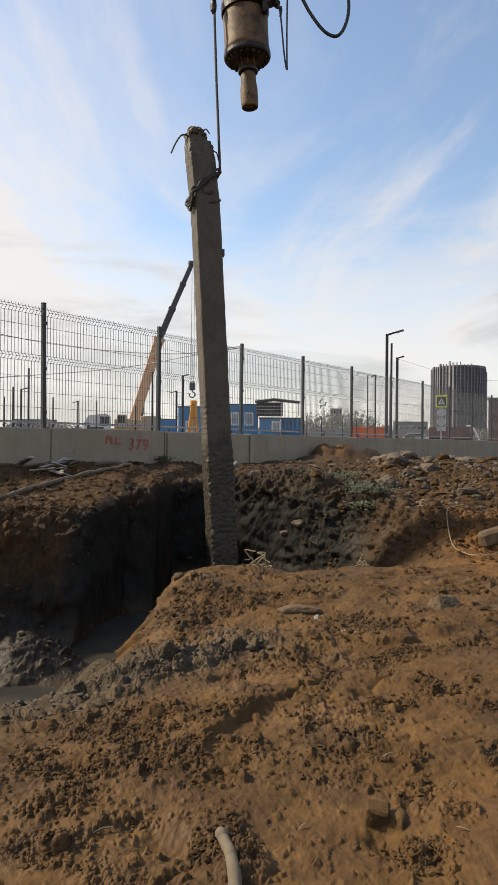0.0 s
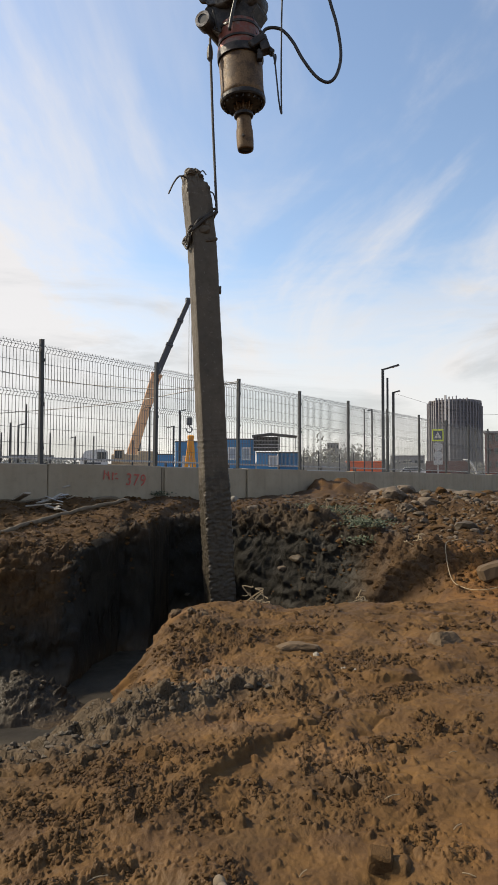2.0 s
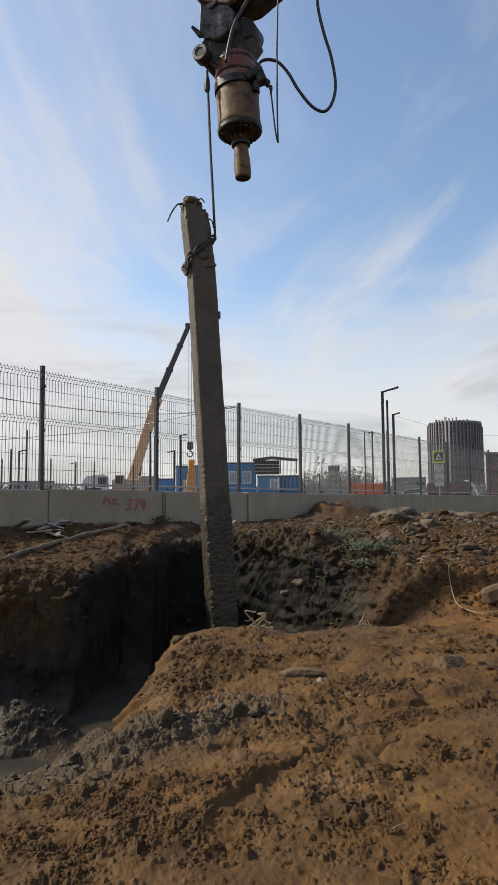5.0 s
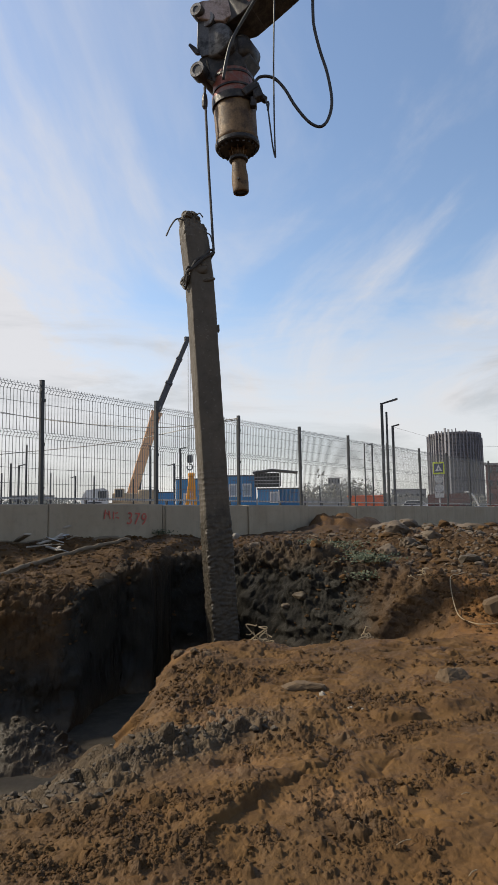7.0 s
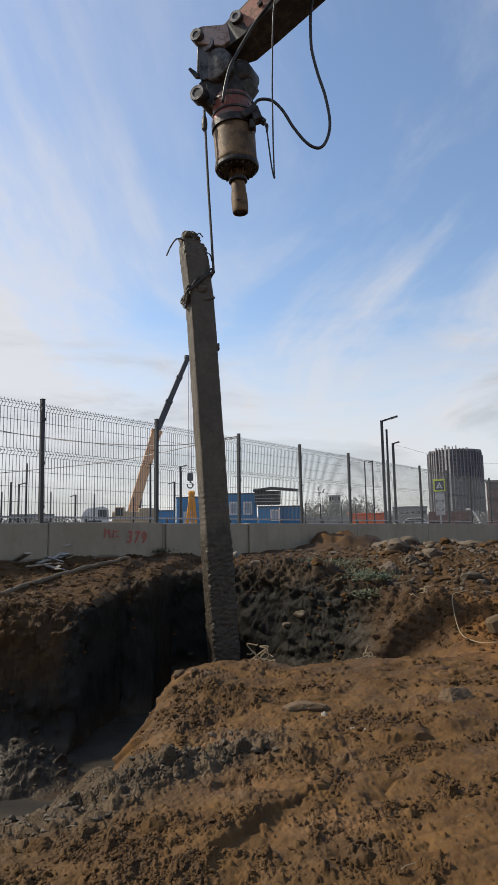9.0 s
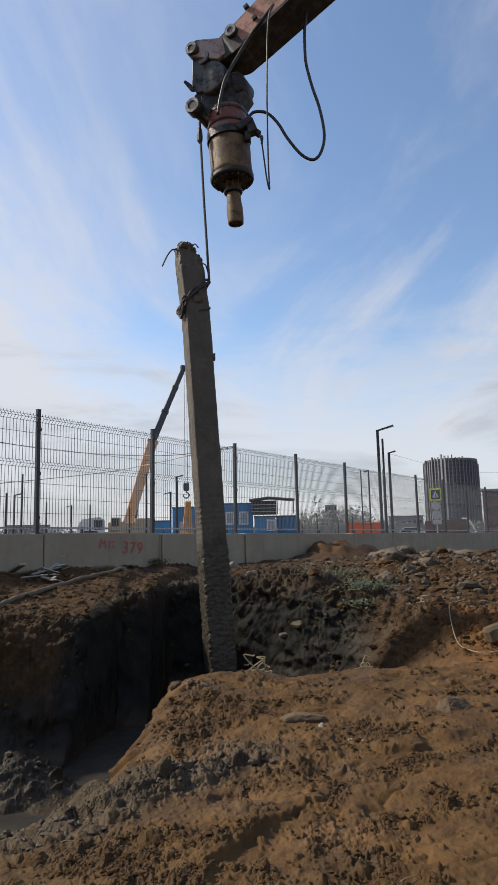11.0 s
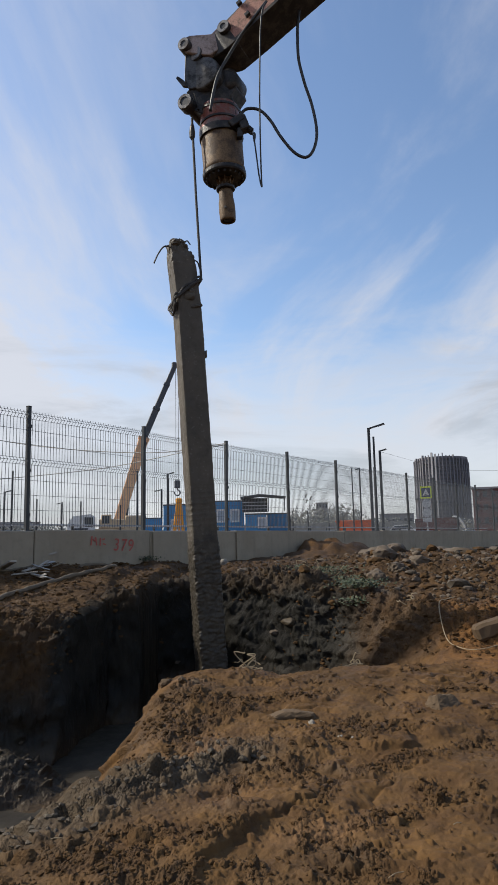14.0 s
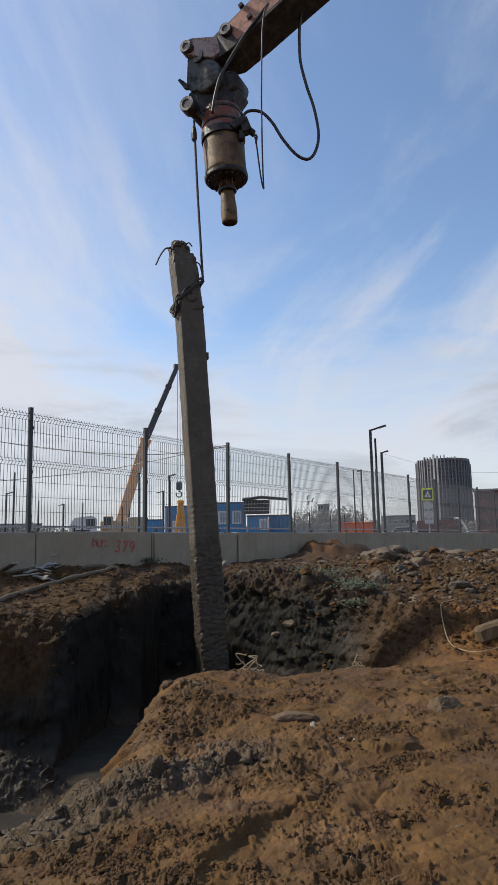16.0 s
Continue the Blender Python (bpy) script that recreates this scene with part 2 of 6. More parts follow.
BLACK_STEEL = rusty_material("greasy_black_steel", (0.027, 0.025, 0.024), (0.070, 0.060, 0.050), 0.5, 0.42, 0.25)
ARM_PAINT = rusty_material("faded_red_brown_paint", (0.40, 0.20, 0.145), (0.17, 0.10, 0.07), 0.4, 0.5, 0.05)
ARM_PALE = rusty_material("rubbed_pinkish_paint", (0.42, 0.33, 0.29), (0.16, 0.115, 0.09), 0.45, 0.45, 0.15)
ARM_SILVER = rusty_material("scuffed_bare_steel", (0.12, 0.113, 0.105), (0.036, 0.032, 0.029), 0.55, 0.36, 0.45)
RING_STEEL = rusty_material("polished_pin_steel", (0.22, 0.21, 0.20), (0.07, 0.06, 0.055), 0.5, 0.4, 0.5)
RED_PAINT = rusty_material("worn_red_paint", (0.20, 0.062, 0.042), (0.17, 0.12, 0.10), 0.5, 0.34, 0.3)
CAN_RUST = rusty_material("muddy_rusty_steel", (0.160, 0.100, 0.050), (0.075, 0.046, 0.026), 0.55, 0.6, 0.1)
RUBBER = plain("black_rubber", (0.016, 0.016, 0.017), (0.05, 0.045, 0.04), 0.45, 0, 8, 0.5, 0)
ROPE = plain("dark_wire_rope", (0.04, 0.036, 0.032), (0.09, 0.075, 0.06), 0.6, 0.3, 30, 0.6, 0.002)
HOSE = plain("muddy_hose", (0.15, 0.115, 0.076), (0.10, 0.072, 0.046), 0.85, 0, 12, 0.6, 0.003)
BOARD = plain("grey_board", (0.34, 0.31, 0.265), (0.19, 0.155, 0.115), 0.85, 0, 10, 0.6, 0.003)
LEAF = plain("weed_leaf", (0.042, 0.060, 0.024), (0.06, 0.062, 0.03), 0.6, 0, 20, 0.6, 0)
STRAW = plain("dry_root", (0.30, 0.23, 0.14), (0.16, 0.12, 0.08), 0.85, 0, 20, 0.6, 0.001)
RED_SPRAY = plain("red_spray_paint", (0.46, 0.095, 0.07), (0.36, 0.18, 0.15), 0.8, 0, 18, 0.7, 0)
CRANE_YELLOW = plain("crane_yellow_paint", (0.80, 0.46, 0.25), (0.62, 0.38, 0.22), 0.5, 0, 1.2, 0.5, 0)
LOADER_YELLOW = plain("loader_yellow_paint", (0.80, 0.34, 0.02), (0.52, 0.22, 0.03), 0.5, 0, 1.5, 0.5, 0)
CRANE_GREY = plain("crane_grey_paint", (0.06, 0.065, 0.075), (0.11, 0.11, 0.11), 0.5, 0.1, 1.5, 0.5, 0)
CRANE_DULL = plain("dusty_crane_paint", (0.55, 0.40, 0.25), (0.28, 0.21, 0.15), 0.7, 0, 1.5, 0.6, 0.002)
WHITE_PAINT = plain("white_paint", (0.72, 0.72, 0.70), (0.45, 0.43, 0.40), 0.5, 0, 1.5, 0.5, 0)
BLUE_PAINT = plain("cabin_blue_paint", (0.045, 0.235, 0.47), (0.06, 0.21, 0.38), 0.5, 0, 0.9, 0.5, 0)
CANOPY_SHADE = plain("canopy_shade_paint", (0.02, 0.022, 0.025), (0.04, 0.04, 0.04), 0.6, 0, 2, 0.4, 0)
# window panes coloured pale, as if daylight fell on them
LIT_PANE = plain("pale_lit_pane", (0.36, 0.42, 0.48), (0.24, 0.28, 0.33), 0.25, 0, 1, 0.5, 0)
GLASS = plain("dark_window_glass", (0.03, 0.038, 0.048), (0.05, 0.055, 0.06), 0.12, 0, 1, 0.4, 0)
ORANGE = plain("orange_skip_paint", (0.85, 0.16, 0.04), (0.66, 0.13, 0.04), 0.6, 0, 0.8, 0.5, 0)
SIGN_YELLOW = plain("signal_yellow", (0.74, 0.86, 0.03), (0.62, 0.74, 0.05), 0.5, 0, 3, 0.3, 0)
SIGN_BLUE = plain("sign_black_blue", (0.02, 0.035, 0.09), (0.03, 0.04, 0.08), 0.5, 0, 3, 0.3, 0)
SIGN_GREY = plain("sign_back_grey", (0.48, 0.50, 0.52), (0.36, 0.37, 0.38), 0.5, 0.3, 3, 0.4, 0)
TOWER_WALL = plain("tower_grey_cladding", (0.20, 0.195, 0.21), (0.155, 0.15, 0.165), 0.7, 0, 0.15, 0.5, 0)
TOWER_LIGHT = plain("tower_pale_cladding", (0.36, 0.36, 0.37), (0.28, 0.28, 0.29), 0.7, 0, 0.15, 0.5, 0)
TOWER_DARK = plain("tower_window_band", (0.15, 0.155, 0.17), (0.12, 0.125, 0.14), 0.4, 0, 0.15, 0.5, 0)
BROWN_WALL = plain("brown_brick_wall", (0.11, 0.042, 0.038), (0.085, 0.038, 0.035), 0.8, 0, 0.2, 0.5, 0)
FAR_WALL = plain("far_grey_wall", (0.30, 0.30, 0.30), (0.22, 0.22, 0.23), 0.8, 0, 0.1, 0.5, 0)
# far trees: distance haze is put into this pale colour
FAR_LEAF = plain("far_bare_trees", (0.26, 0.26, 0.235), (0.21, 0.215, 0.19), 0.9, 0, 0.3, 0.6, 0)
GALV = plain("galvanised_steel", (0.42, 0.43, 0.44), (0.30, 0.30, 0.30), 0.45, 0.5, 2, 0.5, 0)
FENCE_BEIGE = plain("site_fence_sheet", (0.34, 0.33, 0.29), (0.26, 0.25, 0.22), 0.7, 0, 0.6, 0.5, 0)


# ---- mesh helpers ----
def solid(name, bm, material, smooth=False):
    me = bpy.data.meshes.new(name)
    bm.normal_update()
    bm.to_mesh(me)
    bm.free()
    me.materials.append(material)
    if smooth:
        me.polygons.foreach_set("use_smooth", [True] * len(me.polygons))
    return me


def part(name, bm, material, parent, label="", smooth=False):
    ob = new(name, solid(name, bm, material, smooth))
    ob.parent = parent
    return tagged(ob, label=label)


def thing(name, m, label, category, group="", kind=""):
    ob = new(name)
    ob.empty_display_size = 0.2
    ob.matrix_world = m
    return tagged(ob, label, category, group, kind)


def single(name, bm, material, m, label, category, group="", kind="", smooth=False):
    ob = new(name, solid(name, bm, material, smooth))
    ob.matrix_world = m
    return tagged(ob, label, category, group, kind)


def box(bm, c, s, m=None, bevel=0.0):
    """A box round the centre c with the full sizes s, in the frame m, its edges bevelled."""
    made = bmesh.ops.create_cube(bm, size=1.0)["verts"]
    base = Matrix.Translation(c) @ Matrix.Diagonal((*s, 1))
    bmesh.ops.transform(bm, matrix=(m or Matrix()) @ base, verts=made)
    if bevel:
        edges = list({e for v in made for e in v.link_edges})
        bmesh.ops.bevel(bm, geom=edges, offset=bevel, segments=1, affect="EDGES", clamp_overlap=True)
    return bm


def frame_of(a, b):
    """A frame at a whose z runs to b."""
    d = Vector(b) - Vector(a)
    return Matrix.Translation(a) @ d.to_track_quat("Z", "Y").to_matrix().to_4x4(), d.length


def lathe(bm, profile, m=None, seg=24, cap=True):
    """Turns (radius, z) round the z axis of the frame m."""
    m = m or Matrix()
    rings = []
    for r, z in profile:
        rings.append([bm.verts.new(m @ Vector((r * math.cos(2 * math.pi * k / seg), r * math.sin(2 * math.pi * k / seg), z))) for k in range(seg)])
    for a, b in zip(rings, rings[1:]):
        for k in range(seg):
            bm.faces.new((a[k], a[(k + 1) % seg], b[(k + 1) % seg], b[k]))
    if cap:
        bm.faces.new(rings[0][::-1])
        bm.faces.new(rings[-1])
    return bm


def rod(bm, a, b, r, r2=None, seg=8):
    m, d = frame_of(a, b)
    return lathe(bm, [(r, 0), (r if r2 is None else r2, d)], m, seg)


def smooth_line(points, n=8):
    """A Catmull-Rom line through the points."""
    p = [Vector(q) for q in points]
    p = [p[0] * 2 - p[1], *p, p[-1] * 2 - p[-2]]
    out = []
    for i in range(1, len(p) - 2):
        for k in range(n):
            t = k / n
            a, b, c, d = p[i - 1:i + 3]
            out.append(0.5 * (2 * b + (c - a) * t + (2 * a - 5 * b + 4 * c - d) * t * t + (3 * b - a - 3 * c + d) * t ** 3))
    return out + [p[-2]]


def tube(bm, line, r, seg=8, lumpy=0.0):
    line = [Vector(q) for q in line]
    side = None
    rings = []
    for i, q in enumerate(line):
        d = (line[min(i + 1, len(line) - 1)] - line[max(i - 1, 0)]).normalized()
        side = d.orthogonal().normalized() if side is None else (side - d * side.dot(d)).normalized()
        up = d.cross(side)
        rr = r * (1 + lumpy * noise.noise(q * 9))
        rings.append([bm.verts.new(q + (side * math.cos(2 * math.pi * k / seg) + up * math.sin(2 * math.pi * k / seg)) * rr) for k in range(seg)])
    for a, b in zip(rings, rings[1:]):
        for k in range(seg):
            bm.faces.new((a[k], a[(k + 1) % seg], b[(k + 1) % seg], b[k]))
    bm.faces.new(rings[0][::-1])
    bm.faces.new(rings[-1])
    return bm


def prism(bm, outline, depth, m=None):
    """Extrudes an (x, z) outline by depth along y, centred."""
    m = m or Matrix()
    a = [bm.verts.new(m @ Vector((x, -depth / 2, z))) for x, z in outline]
    b = [bm.verts.new(m @ Vector((x, depth / 2, z))) for x, z in outline]
    bm.faces.new(a)
    bm.faces.new(b[::-1])
    for i in range(len(a)):
        j = (i + 1) % len(a)
        bm.faces.new((a[j], a[i], b[i], b[j]))
    bmesh.ops.recalc_face_normals(bm, faces=bm.faces)
    return bm


def lump(bm, c, s, seed, sub=2, rough=0.3, turn=0.0):
    """A broken stone or clod: a ball cut by a few planes and roughened."""
    made = bmesh.ops.create_icosphere(bm, subdivisions=sub, radius=1.0)["verts"]
    rng = random.Random(int(seed * 1000))
    rot = Matrix.Rotation(turn, 3, "Z")
    cuts = [(Vector((rng.gauss(0, 1), rng.gauss(0, 1), rng.gauss(0, 1))).normalized(), rng.uniform(0.62, 0.95)) for _ in range(9)]
    for v in made:
        p = v.co.normalized()
        k = min([1.15] + [d / p.dot(n) for n, d in cuts if p.dot(n) > 0.05])
        k *= 1 + rough * 0.35 * noise.noise(p * 2.6 + Vector((0, seed * 5.1, seed))) + rough * 0.2 * noise.noise(p * 6 + Vector((seed, 0, seed * 2.2)))
        q3 = p * k
        v.co = Vector(c) + rot @ Vector((q3.x * s[0], q3.y * s[1], q3.z * s[2]))
    return bm


# ---- the ground ----
WALL_START, WALL_STEP = Vector((-3.19, 10.28, 0)), Vector((1.497, 2.00, 0))     # first post and the way to the next one
WALL_DIR = WALL_STEP.normalized()
WALL_BACK = Vector((-WALL_DIR.y, WALL_DIR.x, 0))
WALL_TOP = 1.80


def grid_noise(x, y, seed):
    """Smooth value noise in the plane, -1 to 1."""
    xi, yi = np.floor(x).astype(np.int64), np.floor(y).astype(np.int64)
    fx, fy = x - xi, y - yi
    fx, fy = fx ** 3 * (fx * (fx * 6 - 15) + 10), fy ** 3 * (fy * (fy * 6 - 15) + 10)

    def corner(i, j):
        h = (i * 374761393 + j * 668265263 + seed * 974634777) & 0xFFFFFFFF
        h = ((h ^ (h >> 13)) * 1274126177) & 0xFFFFFFFF
        return ((h ^ (h >> 16)) & 0xFFFF) / 32767.5 - 1
    a = corner(xi, yi) * (1 - fx) + corner(xi + 1, yi) * fx
    b = corner(xi, yi + 1) * (1 - fx) + corner(xi + 1, yi + 1) * fx
    return a * (1 - fy) + b * fy


def fbm(x, y, scale, seed, octaves=4, gain=0.5):
    out, amp, tot = 0.0, 1.0, 0.0
    c, s = math.cos(0.6), math.sin(0.6)
    for o in range(octaves):
        out = out + amp * grid_noise(x / scale, y / scale, seed + o)
        tot += amp
        amp *= gain
        scale *= 0.49
        x, y = c * x - s * y + 3.1, s * x + c * y - 1.7
    return out / tot


def cell_noise(x, y, size, seed):
    """Scattered cells: distance to the nearest centre (1 = one cell), two random numbers of that centre, and a tilted plane through it."""
    gx, gy = x / size, y / size
    xi, yi = np.floor(gx).astype(np.int64), np.floor(gy).astype(np.int64)
    best, r1, r2, lean = np.full(x.shape, 9.0), np.zeros(x.shape), np.zeros(x.shape), np.zeros(x.shape)
    for dx in (-1, 0, 1):
        for dy in (-1, 0, 1):
            i, j = xi + dx, yi + dy
            h = (i * 374761393 + j * 668265263 + seed * 974634777) & 0xFFFFFFFF
            h = ((h ^ (h >> 13)) * 1274126177) & 0xFFFFFFFF
            h = h ^ (h >> 16)
            k = (h * 2246822519) & 0xFFFFFFFF
            k = k ^ (k >> 15)
            ox, oy = (h & 0xFF) / 255 * 0.8 + 0.1, ((h >> 8) & 0xFF) / 255 * 0.8 + 0.1
            ax, ay = gx - i - ox, gy - j - oy
            turn, squash = (k & 0xFF) / 40.0, 0.75 + ((k >> 8) & 0xFF) / 255
            c, s = np.cos(turn), np.sin(turn)
            dist = np.maximum(np.hypot((ax * c + ay * s) * squash, (ay * c - ax * s) / squash), 0.85 * np.abs(ax * s + ay * c) + 0.6 * np.abs(ax * c - ay * s))
            near = dist < best
            best = np.where(near, dist, best)
            r1 = np.where(near, ((k >> 16) & 0xFF) / 255, r1)
            r2 = np.where(near, ((k >> 24) & 0xFF) / 255, r2)
            lean = np.where(near, ax * s - ay * c, lean)
    return best, r1, r2, lean


def clods_of(x, y, size, seed, share):
    """Angular lumps about that size, on that share of the ground, as a height in metres."""
    wx = x + 0.22 * size * fbm(x, y, size * 0.7, seed + 3, 2)
    wy = y + 0.22 * size * fbm(x, y, size * 0.7, seed + 5, 2)
    f, r1, r2, lean = cell_noise(wx, wy, size, seed)
    dome = np.minimum(np.sqrt(np.clip(1 - (f / 0.62) ** 2, 0, 1)), 0.82) * np.clip(1 + 1.1 * lean, 0.45, 1.6)
    return np.where(r1 < share, dome * size * (0.24 + 0.38 * r2), 0)


def ease(a, b, v):
    t = np.clip((v - a) / (b - a), 0, 1)
    return t * t * (3 - 2 * t)


def bump_at(x, y, cx, cy, r, h):
    return h * np.exp(-((x - cx) ** 2 + (y - cy) ** 2) / (r * r))


def ledge(x, y, ax, ay, bx, by, h, reach):
    """A low broken step along a line, high on its left, that fades out sideways and away."""
    dx, dy = bx - ax, by - ay
    n = math.hypot(dx, dy)
    along = ((x - ax) * dx + (y - ay) * dy) / n
    off = ((y - ay) * dx - (x - ax) * dy) / n + 0.06 * grid_noise(x * 3, y * 3, 77) + 0.03 * grid_noise(x * 11, y * 11, 78) + 0.012 * grid_noise(x * 31, y * 31, 79)
    return h * ease(-0.012, 0.012, off) * np.exp(-np.clip(off, 0, None) / reach) * ease(-0.1, 0.15, along) * (1 - ease(n - 0.15, n + 0.1, along))


def oval(x, y, cx, cy, rx, ry, turn):
    """A soft oval patch, turned by degrees."""
    c, s = math.cos(radians(turn)), math.sin(radians(turn))
    u, v = (x - cx) * c + (y - cy) * s, (y - cy) * c - (x - cx) * s
    return np.exp(-((u / rx) ** 2 + (v / ry) ** 2) ** 1.5)


# crumbled spots: place, half sizes, turn in degrees, amount
CRUMB_SPOTS = ((0.85, 3.62, 0.26, 0.09, 20, 1.0), (1.18, 3.52, 0.14, 0.10, 0, 0.8), (-0.42, 2.54, 0.13, 0.07, 20, 1.0), (-0.12, 2.5, 0.10, 0.15, 0, 1.0),
               (0.0, 2.3, 0.10, 0.12, 0, 1.0), (-0.89, 3.10, 0.16, 0.09, 10, 0.9), (-0.73, 2.63, 0.16, 0.10, 30, 0.9), (-0.78, 3.3, 0.22, 0.10, 10, 0.8),
               (0.61, 2.38, 0.14, 0.09, 0, 0.9), (0.39, 3.01, 0.12, 0.05, 0, 0.8), (-0.5, 5.25, 0.34, 0.50, 0, 0.9), (0.85, 4.75, 0.55, 0.30, 15, 0.6),
               (1.0, 4.25, 0.55, 0.09, 22, 0.9), (0.25, 4.15, 0.30, 0.14, 10, 0.8), (-0.12, 3.48, 0.26, 0.12, 45, 0.7), (-0.35, 2.95, 0.2, 0.12, 30, 0.6),
               (-0.95, 2.85, 0.30, 0.16, 20, 0.8), (-0.62, 2.92, 0.20, 0.10, 10, 0.7), (-0.28, 2.22, 0.15, 0.08, 0, 0.8), (-0.75, 2.35, 0.22, 0.09, 15, 0.8), (-0.5, 3.22, 0.22, 0.09, 30, 0.7), (-0.15, 2.85, 0.16, 0.08, 30, 0.6),
               (2.3, 7.2, 0.5, 0.45, 0, 0.6), (1.75, 7.7, 0.45, 0.5, 0, 0.9), (0.1, 5.55, 0.45, 0.12, 5, 0.7), (1.75, 4.3, 0.25, 0.25, 0, 0.6))


def land(x, y):
    """The lie of the land, the kinds of soil on it, and the pit's painted shade."""
    wob = 0.26 * fbm(x, y, 1.7, 5, 2)
    xw = x + wob
    near = 0.058 * np.clip(y, 0, 8) - 0.62 * (1 - ease(-1.2, -0.55, xw)) * ease(3.0, 5.2, y) + 0.05 * fbm(x, y, 1.5, 11, 3) + 0.03 * np.abs(fbm(x, y, 0.8, 12, 2))
    foot = np.interp(xw, [-3.6, -1.9, -1.2, -0.75, -0.5], [3.6, 5.1, 6.75, 7.0, 7.0]) + 0.25 * fbm(x, y, 0.7, 8, 3)
    width = np.interp(xw, [-2.2, -1.15, -0.85, -0.6], [2.0, 2.4, 1.3, 0.6])
    slant = np.interp(xw, [-1.2, -0.8], [1.0, 0.0])
    floor = np.interp(xw, [-1.0, -0.2, 0.7, 1.4, 2.1], [-0.60, -0.55, -0.45, -0.10, 0.38])
    fall = np.clip((y - foot + width) / width, 0, 1)
    fall = slant * fall + (1 - slant) * ease(0, 1, fall)
    h = near + (floor - near) * fall
    toe = np.interp(xw, [-3.3, -2.6, -1.75, -1.62, -1.25, -1.1, -0.5, 0.15, 0.8, 1.5, 2.2, 4], [5.3, 6.0, 6.4, 8.0, 8.1, 10.0, 10.35, 9.3, 8.6, 7.5, 6.75, 6.35])
    top = np.interp(xw, [-3.3, -2.6, -1.75, -1.62, -1.25, -1.1, -0.5, 0.15, 0.8, 1.5, 2.2, 4], [6.6, 7.2, 7.5, 8.4, 8.5, 10.4, 10.8, 10.3, 9.7, 8.8, 8.0, 7.2])
    ztop = np.interp(xw, [-4, -1.75, -1.62, -1.1, -0.5, 0.15, 0.8, 1.5, 2.2, 4], [0.72, 0.78, 0.92, 0.98, 1.00, 1.06, 1.06, 0.88, 0.72, 0.74])
    zwall = np.interp(x, [-4, 0, 5, 14], [1.26, 1.15, 1.13, 0.95])
    rise = ease(0, 1, (y - toe + 0.10 * fbm(x, y, 0.9, 21, 2)) / (top - toe))
    up = ztop + (zwall - ztop) * ease(0, 1, (y - top) / 3.6)
    h = h + (up - h) * rise
    heap = bump_at(x, y, 2.2, 16.4, 1.15, 1.0)
    h = h + heap * (0.42 + 0.25 * fbm(x, y, 0.6, 15, 4) + 0.12 * fbm(x, y, 0.35, 16, 2)) + bump_at(x, y, 3.6, 12.2, 1.6, 0.18) + rise * (0.10 * fbm(x, y, 0.9, 17, 3) + 0.05 * np.abs(fbm(x, y, 0.45, 18, 3)))
    h = h + bump_at(x, y, -2.0, 6.05, 0.50, 0.40) + bump_at(x, y, -0.56, 5.98, 0.16, 0.05)
    side = (x - WALL_START.x) * WALL_BACK.x + (y - WALL_START.y) * WALL_BACK.y
    beyond = ease(0.1, 0.3, side)
    far = ease(20, 60, np.hypot(x, y))
    h = h + (1.50 - h) * np.maximum(beyond, far)
    # kinds of soil, and a tint for the shade in the pit
    line = 4.5 + 0.75 * np.clip(x, -0.8, 0) - 0.1 * np.clip(x, 0, 9) + 0.14 * fbm(x, y, 0.7, 33, 3)
    band = np.exp(-((y - line) / (0.26 + 0.34 * (1 - ease(-1.2, -0.3, x)))) ** 2) * (1 - ease(-0.3, 0.6, x)) * ease(-2.8, -2.2, x)
    strip = ease(0.55, 0.95, fall) * (1 - ease(-1.0, -0.6, x)) * (1 - ease(0.1, 0.5, rise))
    patch = fbm(x, y, 0.8, 31, 3)
    clay = np.clip(strip * 1.1 + np.clip(band * (1.25 + 1.2 * patch), 0, 1) * 0.95, 0, 1)
    bank = ease(0.02, 0.3, rise) * (1 - ease(0, 0.6, y - top))
    clay = np.maximum(clay, bank * (1 - ease(1.1, 1.6, xw)) * 0.40 * ease(-2.1, -1.8, x))
    dark = np.clip(bank * 0.8 * (1 - ease(1.2, 1.8, xw)) + rise * 0.45 + 0.5 * ease(0.1, 0.5, patch) * rise, 0, 1) * (1 - beyond) * (0.2 + 0.8 * ease(-2.1, -1.7, xw))
    ochre = ease(1.9, 2.5, xw) * (1 - ease(0.1, 0.9, y - top)) * ease(5.9, 6.5, y) + np.clip(heap, 0, 1) * 0.6
    ochre = np.clip(ochre + 0.35 * ease(0.15, 0.5, fbm(x, y, 1.4, 41, 3)) * (1 - rise), 0, 1)
    pale = oval(x, y, 0.34, 3.42, 0.24, 0.10, 8) + oval(x, y, -0.30, 4.46, 0.30, 0.07, 22) + 0.7 * oval(x, y, -0.45, 5.95, 0.20, 0.10, 0)
    pale = np.clip(pale * (0.75 + 0.9 * patch), 0, 1)
    dark = dark * (1 - 0.8 * np.clip(ochre, 0, 1))
    # painted shade: lower pit walls, pit floor and the lump on the left
    pit_shade = bank * ease(-1.98, -1.78, xw) * (1 - ease(1.05, 1.5, xw)) * (1 - ease(0.74, 0.98, h + 0.15 * fbm(x, y, 0.4, 37, 3)))
    pit_shade = np.maximum(pit_shade, 0.9 * ease(0.05, 0.2, rise) * (1 - ease(-1.9, -1.4, xw)) * (1 - ease(0.02, 0.36, h + 0.2 * fbm(x, y, 0.5, 39, 3))))
    pit_shade = np.maximum(pit_shade, 0.9 * ease(0.7, 1.0, fall) * (1 - ease(0.2, 0.5, rise)) * ease(-0.9, -0.5, xw) * (1 - ease(1.1, 1.6, xw)))
